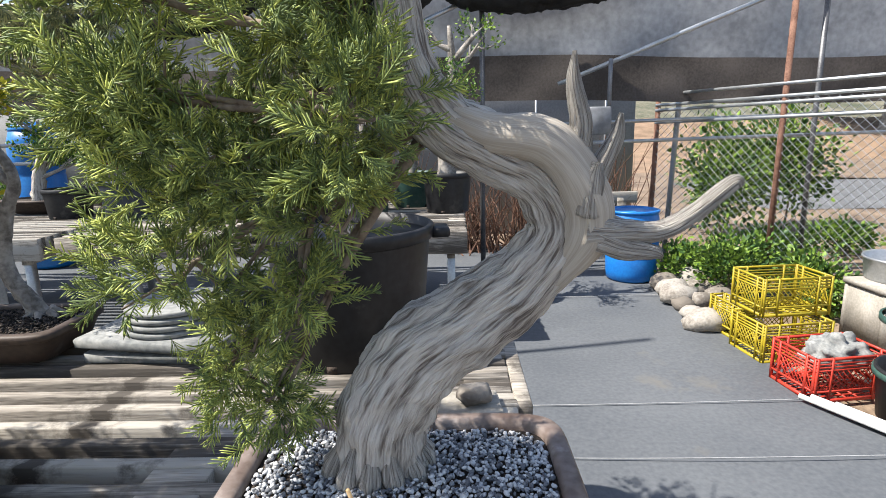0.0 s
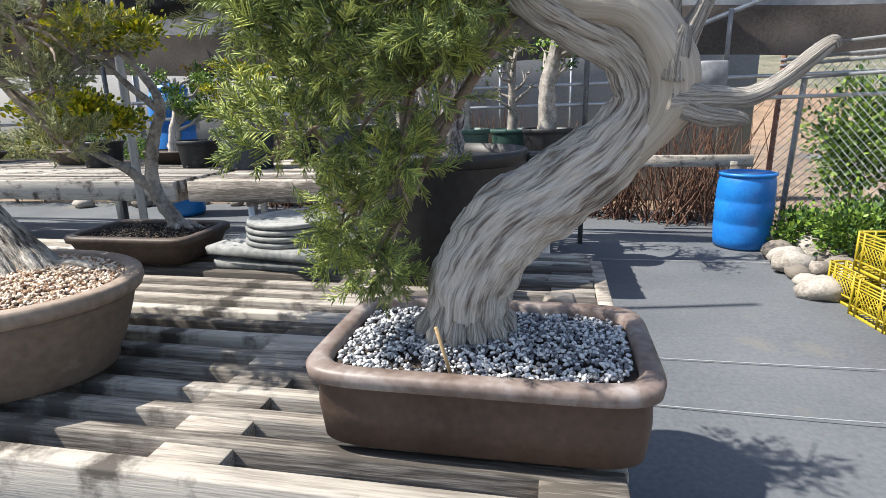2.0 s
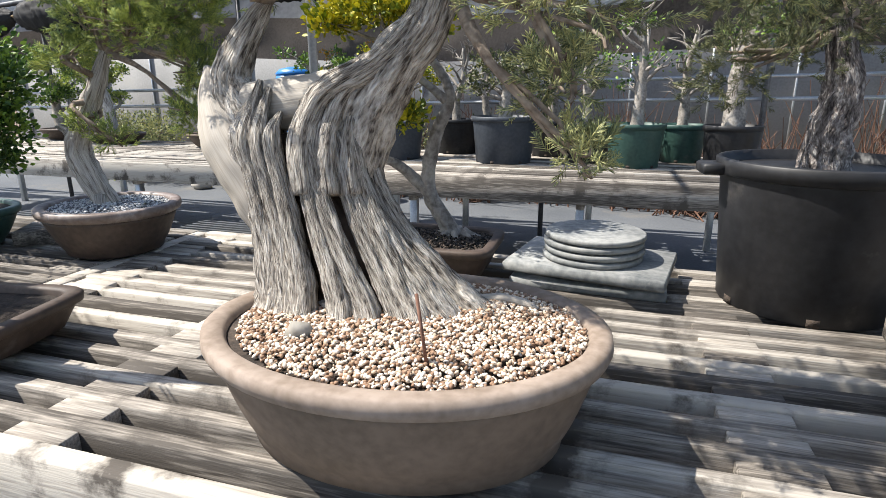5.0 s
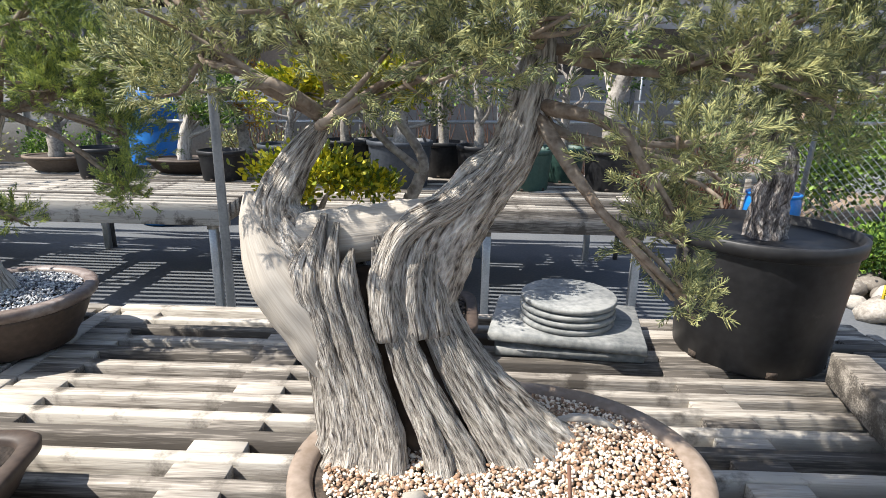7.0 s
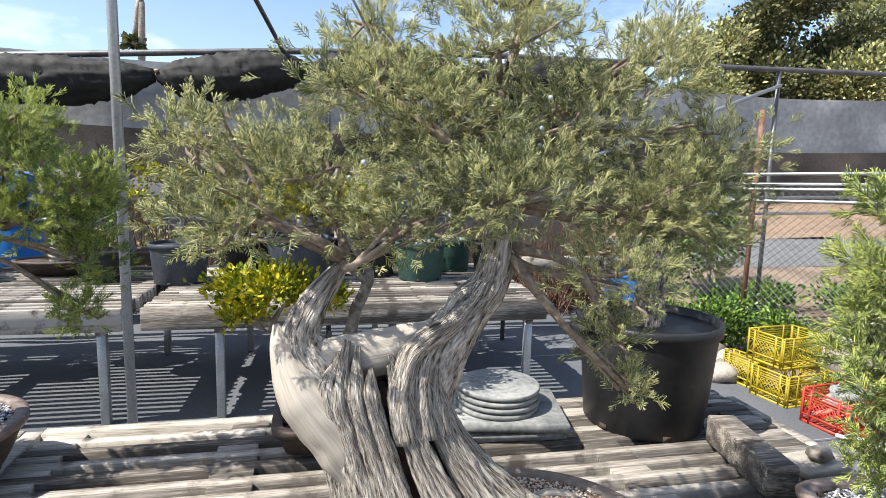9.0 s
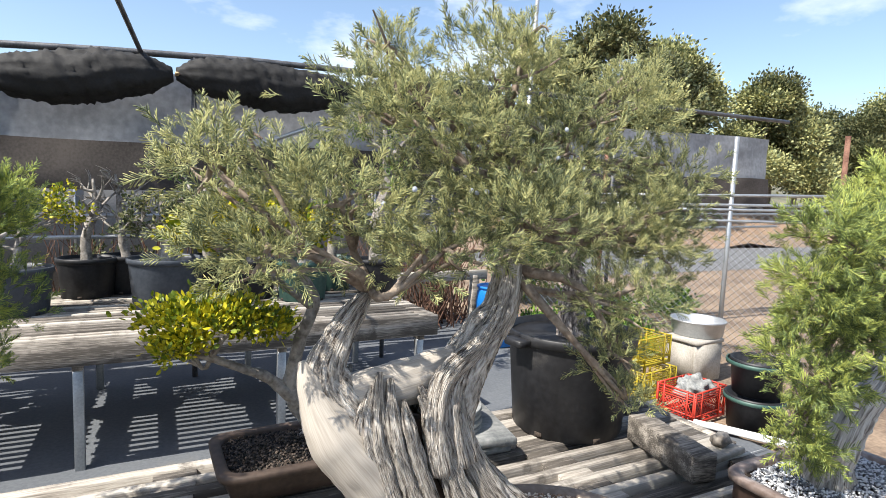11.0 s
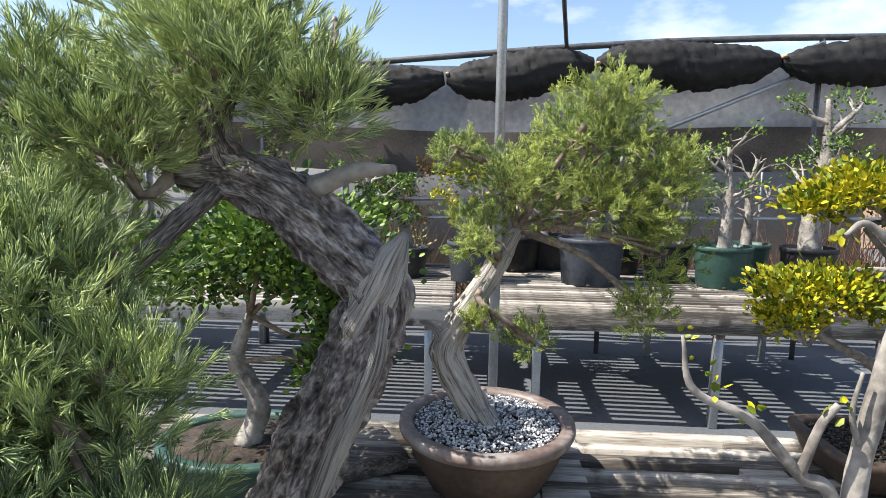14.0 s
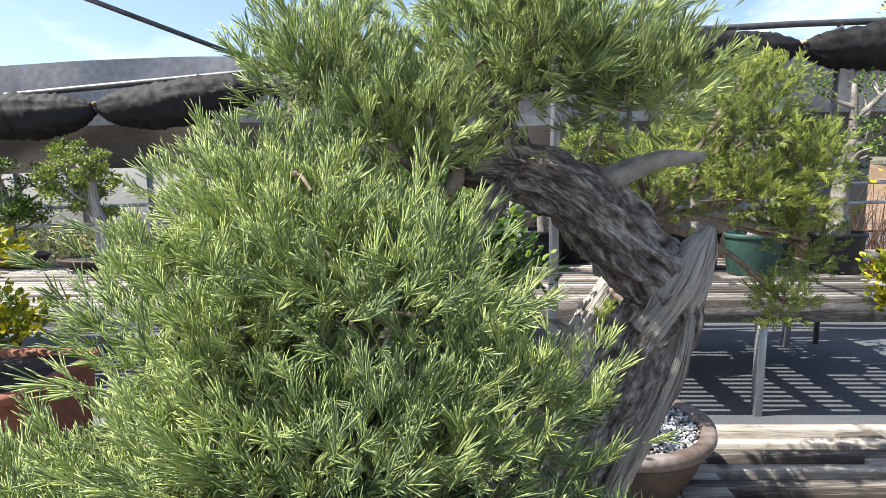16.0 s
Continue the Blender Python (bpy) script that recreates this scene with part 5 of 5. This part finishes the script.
rx = [(3.12, 5.25), (3.0, 4.85), (2.95, 4.6), (3.22, 4.95), (3.1, 4.5), (2.9, 4.3), (3.3, 4.6), (3.35, 5.3), (3.45, 5.0), (3.05, 5.05), (3.25, 4.3), (3.5, 5.6), (3.15, 5.5), (3.4, 4.8), (3.55, 5.25)]
rx += [(x, 9.0 + 0.25 * math.sin(x * 7)) for x in np.arange(-6.5, 1.6, 0.33)]
for k, (x, y) in enumerate(rx):
    bm = bmesh.new()
    bmesh.ops.create_icosphere(bm, subdivisions=2, radius=1.0)
    s = rng.uniform(0.09, 0.17)
    for v in bm.verts:
        v.co *= 1 + 0.35 * noise.noise(v.co * 1.3 + Vector((k * 3.1, 0, 0)))
        v.co = Vector((v.co.x * s * 1.2, v.co.y * s, max(v.co.z * s * 0.75, -s * 0.5)))
    bm.verts.index_update()
    g = np.array([v.co[:] for v in bm.verts]) + np.array((x, y, s * 0.48)), [tuple(v.index for v in f.verts) for f in bm.faces]
    bm.free()
    tagged(solid("rock", g, M_ROCK), "rounded grey and tan rock edging the yard", "rock", "edging rocks")


settle((2.99, 6.02, 0), (1.715, 5.0, 0), 0.78, 7.0)


def crate(at, turn, mat, word, tilt=(0, 0), sx=0.36, sy=0.50, h=0.275):
    c = thing("milk_crate", word, "crate", "plastic crates", at=at, turn=turn)
    if tilt != (0, 0):
        c.matrix_basis = pose(*at, tilt[0], tilt[1], turn)
    for sgn, (ax, half, w) in ((s, q) for q in (("x", sx / 2, sy), ("y", sy / 2, sx)) for s in (-1, 1)):
        geos = []

        def place(g):
            v = np.array(g[0])
            if ax == "x":
                v = np.stack([v[:, 1] + sgn * half, v[:, 0], v[:, 2]], axis=1)
            else:
                v = np.stack([v[:, 0], v[:, 1] + sgn * half, v[:, 2]], axis=1)
            geos.append((v, g[1]))
        for z, t in ((0.012, 0.024), (0.07, 0.014), (h - 0.075, 0.010), (h - 0.055, 0.008), (h - 0.035, 0.008), (h - 0.008, 0.016)):
            place(box(w, 0.010, t, (0, 0, z)))
        for u in (-w / 2 + 0.008, -w / 4 - 0.02, w / 4 + 0.02, w / 2 - 0.008):
            place(box(0.014, 0.016, h, (u, 0, h / 2)))
        n = int(w / 0.034)
        for k in range(n):
            u = -w / 2 + (k + 0.5) * w / n
            for d in (1, -1):
                u1 = u + d * 0.06
                if abs(u1) < w / 2:
                    place(tube([(u - d * 0.06 if abs(u - d * 0.06) < w / 2 else u, 0, 0.07), (u1, 0, h - 0.075)], [0.0035, 0.0035], 4, 1))
        solid("side", join(*geos), mat, c)
    geos = [box(sx, 0.010, 0.008, (0, y, 0.006)) for y in np.linspace(-sy / 2 + 0.02, sy / 2 - 0.02, 9)] + [box(0.010, sy, 0.008, (x, 0, 0.006)) for x in np.linspace(-sx / 2 + 0.02, sx / 2 - 0.02, 7)]
    tagged(solid("base", join(*geos), mat, c), kind="stuff")
    return c


crate((2.80, 3.42, 0.0), 3, M_YELLOW, "yellow plastic milk crate standing on the cloth edge", sx=0.50, sy=0.36)
crate((2.86, 3.55, 0.28), 2, M_YELLOW, "yellow plastic milk crate stacked on another", sx=0.50, sy=0.36)
crate((2.66, 3.80, 0.0), 4, M_YELLOW, "yellow plastic milk crate behind the stack", sx=0.12, sy=0.36)
crate((2.74, 2.86, 0.0), 4, M_RED, "red plastic milk crate with grey rags inside", sx=0.48, sy=0.36)
bm = bmesh.new()
bmesh.ops.create_icosphere(bm, subdivisions=4, radius=1.0)
for v in bm.verts:
    v.co *= 1 + 0.5 * noise.noise(v.co * 2.2) + 0.2 * noise.noise(v.co * 6)
    v.co = Vector((v.co.x * 0.17, v.co.y * 0.13, v.co.z * 0.11))
bm.verts.index_update()
rag = np.array([v.co[:] for v in bm.verts]) + np.array((2.78, 2.86, 0.22)), [tuple(v.index for v in f.verts) for f in bm.faces]
bm.free()
tagged(solid("rag", rag, M_STONE, smooth=True), "crumpled grey rag heaped in the red crate", "rag")
for z in (0.0, 0.30):
    tub = thing("nursery_tub", "black perforated plastic tub with grey rim", "tub", "plastic tubs", at=(2.93, 2.40, z))
    solid("body", superpot(0.21 if z else 0.23, 0.21 if z else 0.23, 2, [(-0.05, 0.0), (-0.03, 0.01), (-0.006, 0.26), (0.006, 0.27), (0.006, 0.30), (-0.01, 0.30), (-0.02, 0.2)], 40), M_PLASTIC, tub, True)
    solid("rim", superpot(0.24, 0.24, 2, [(-0.006, 0.25), (0.004, 0.255), (0.004, 0.285), (-0.008, 0.285)], 40, False), M_PLASTIC_GREEN, tub, True, "dull green rim")
settle((2.74, 2.86, 0), (2.05, 2.78, 0), 0.85, 4.0)
block = thing("concrete_block", "pale hollow concrete block beside the fence", "concrete block", at=(3.72, 3.55, 0))
for k, (g) in enumerate((box(0.44, 0.03, 0.40, (0, -0.18, 0.2)), box(0.44, 0.03, 0.40, (0, 0.18, 0.2)), box(0.03, 0.33, 0.40, (-0.2, 0, 0.2)), box(0.03, 0.33, 0.40, (0.2, 0, 0.2)), box(0.04, 0.33, 0.40, (0, 0, 0.2)), box(0.46, 0.41, 0.04, (0, 0, 0.42)))):
    solid("web", g, M_CONCRETE, block)
washtub = thing("wash_tub", "old galvanised round tub with weeds on a block", "tub", at=(3.85, 3.6, 0.44))
solid("body", superpot(0.28, 0.28, 2, [(-0.03, 0), (-0.02, 0.01), (-0.004, 0.15), (0.008, 0.16), (0.004, 0.175), (-0.012, 0.165), (-0.02, 0.05)], 40), M_STEEL, washtub, True)
for k in range(5):
    tagged(solid("pvc_pipe", rod((2.46 + 0.035 * k, 2.70 - 0.05 * k, 0.035 + 0.018 * (k % 2)), (3.2 + 0.03 * k, 1.0 - 0.03 * k, 0.035 + 0.018 * (k % 2)), 0.016), M_PIPE), "long pale plastic pipe lying on the ground", "pipe", "loose pipes")
settle((2.74, 2.86, 0), (2.05, 2.78, 0), 0.85, 4.0)
for k, (x, y, s) in enumerate(((2.0, 7.9, 1.0), (2.7, 7.6, 1.2), (1.4, 8.1, 0.9), (3.2, 7.9, 1.1), (0.9, 8.3, 0.8), (0.2, 8.6, 1.2), (-0.9, 8.7, 1.3), (-2.0, 8.6, 1.1), (-3.2, 8.8, 1.2))):
    geos = []
    for j in range(60):
        a = rng.uniform(0, 6.28)
        e = np.array((x + rng.normal(0, 0.35), y + rng.normal(0, 0.25), rng.uniform(0.5, 1.5) * s))
        b0 = np.array((x + rng.normal(0, 0.2), y + rng.normal(0, 0.15), 0))
        geos.append(tube([b0, (b0 + e) / 2 + rng.normal(0, 0.1, 3), e], [0.012, 0.008, 0.003], 5, 3, cap=False))
    tagged(solid("brush_pile", join(*geos), M_WICKER, smooth=True), "tangled pile of dry brown vines and wire", "brush", kind="stuff")
tagged(solid("timber_offcut", box(1.5, 0.06, 0.14, (2.6, 7.05, 0.86), 0.005, -3), M_BOARD), "grey plank across the brush heap", "timber")
tagged(solid("timber_offcut", box(0.12, 0.12, 0.86, (3.15, 7.05, 0.43), 0.005), M_BOARD), "short post holding the grey plank", "timber")
settle((2.99, 6.02, 0), (1.70, 4.85, 0), (0.77, 0.72, 0.77), 4.0)
big = thing("water_drum", "pale blue plastic drum beyond the far bench", "drum", at=(-4.45, 6.6, 0))
solid("body", superpot(0.31, 0.31, 2, [(-0.05, 0), (0, 0.05), (0, 0.6), (-0.01, 0.62), (0, 0.64), (0, 1.2), (-0.01, 1.22), (0, 1.24), (0, 1.6), (-0.06, 1.8)], 40), M_BLUE, big, True)
solid("lid", superpot(0.31, 0.31, 2, [(-0.05, 1.77), (-0.04, 1.80), (-0.10, 1.86), (-0.24, 1.89)], 40), M_BLUE, big, True)

for k, (x, y, z, s) in enumerate(((-1.6, 7.6, 0.9, 0.5), (-3.6, 7.8, 0.9, 0.6), (0.4, 7.7, 0.8, 0.45), (-6.2, 7.6, 0.9, 0.7), (-8.2, 7.4, 1.0, 0.8))):
    shrub("bush", [((x, y, z * 0.6), (s, s * 0.7, z * 0.6)), ((x + s * 0.7, y, z * 0.9), (s * 0.6, s * 0.5, z * 0.4)), ((x - s * 0.6, y + 0.1, z), (s * 0.5, s * 0.5, z * 0.4))],
          (M_LEAF_DARK, M_LEAF_B, M_LEAF_DARK, M_LEAF_G, M_LEAF_B)[k], "dull olive shrub behind the far bench", 500, 0.05)
settle((-4.45, 6.6, 0), (-4.2, 5.9, 0), (0.80, 0.72, 0.80))
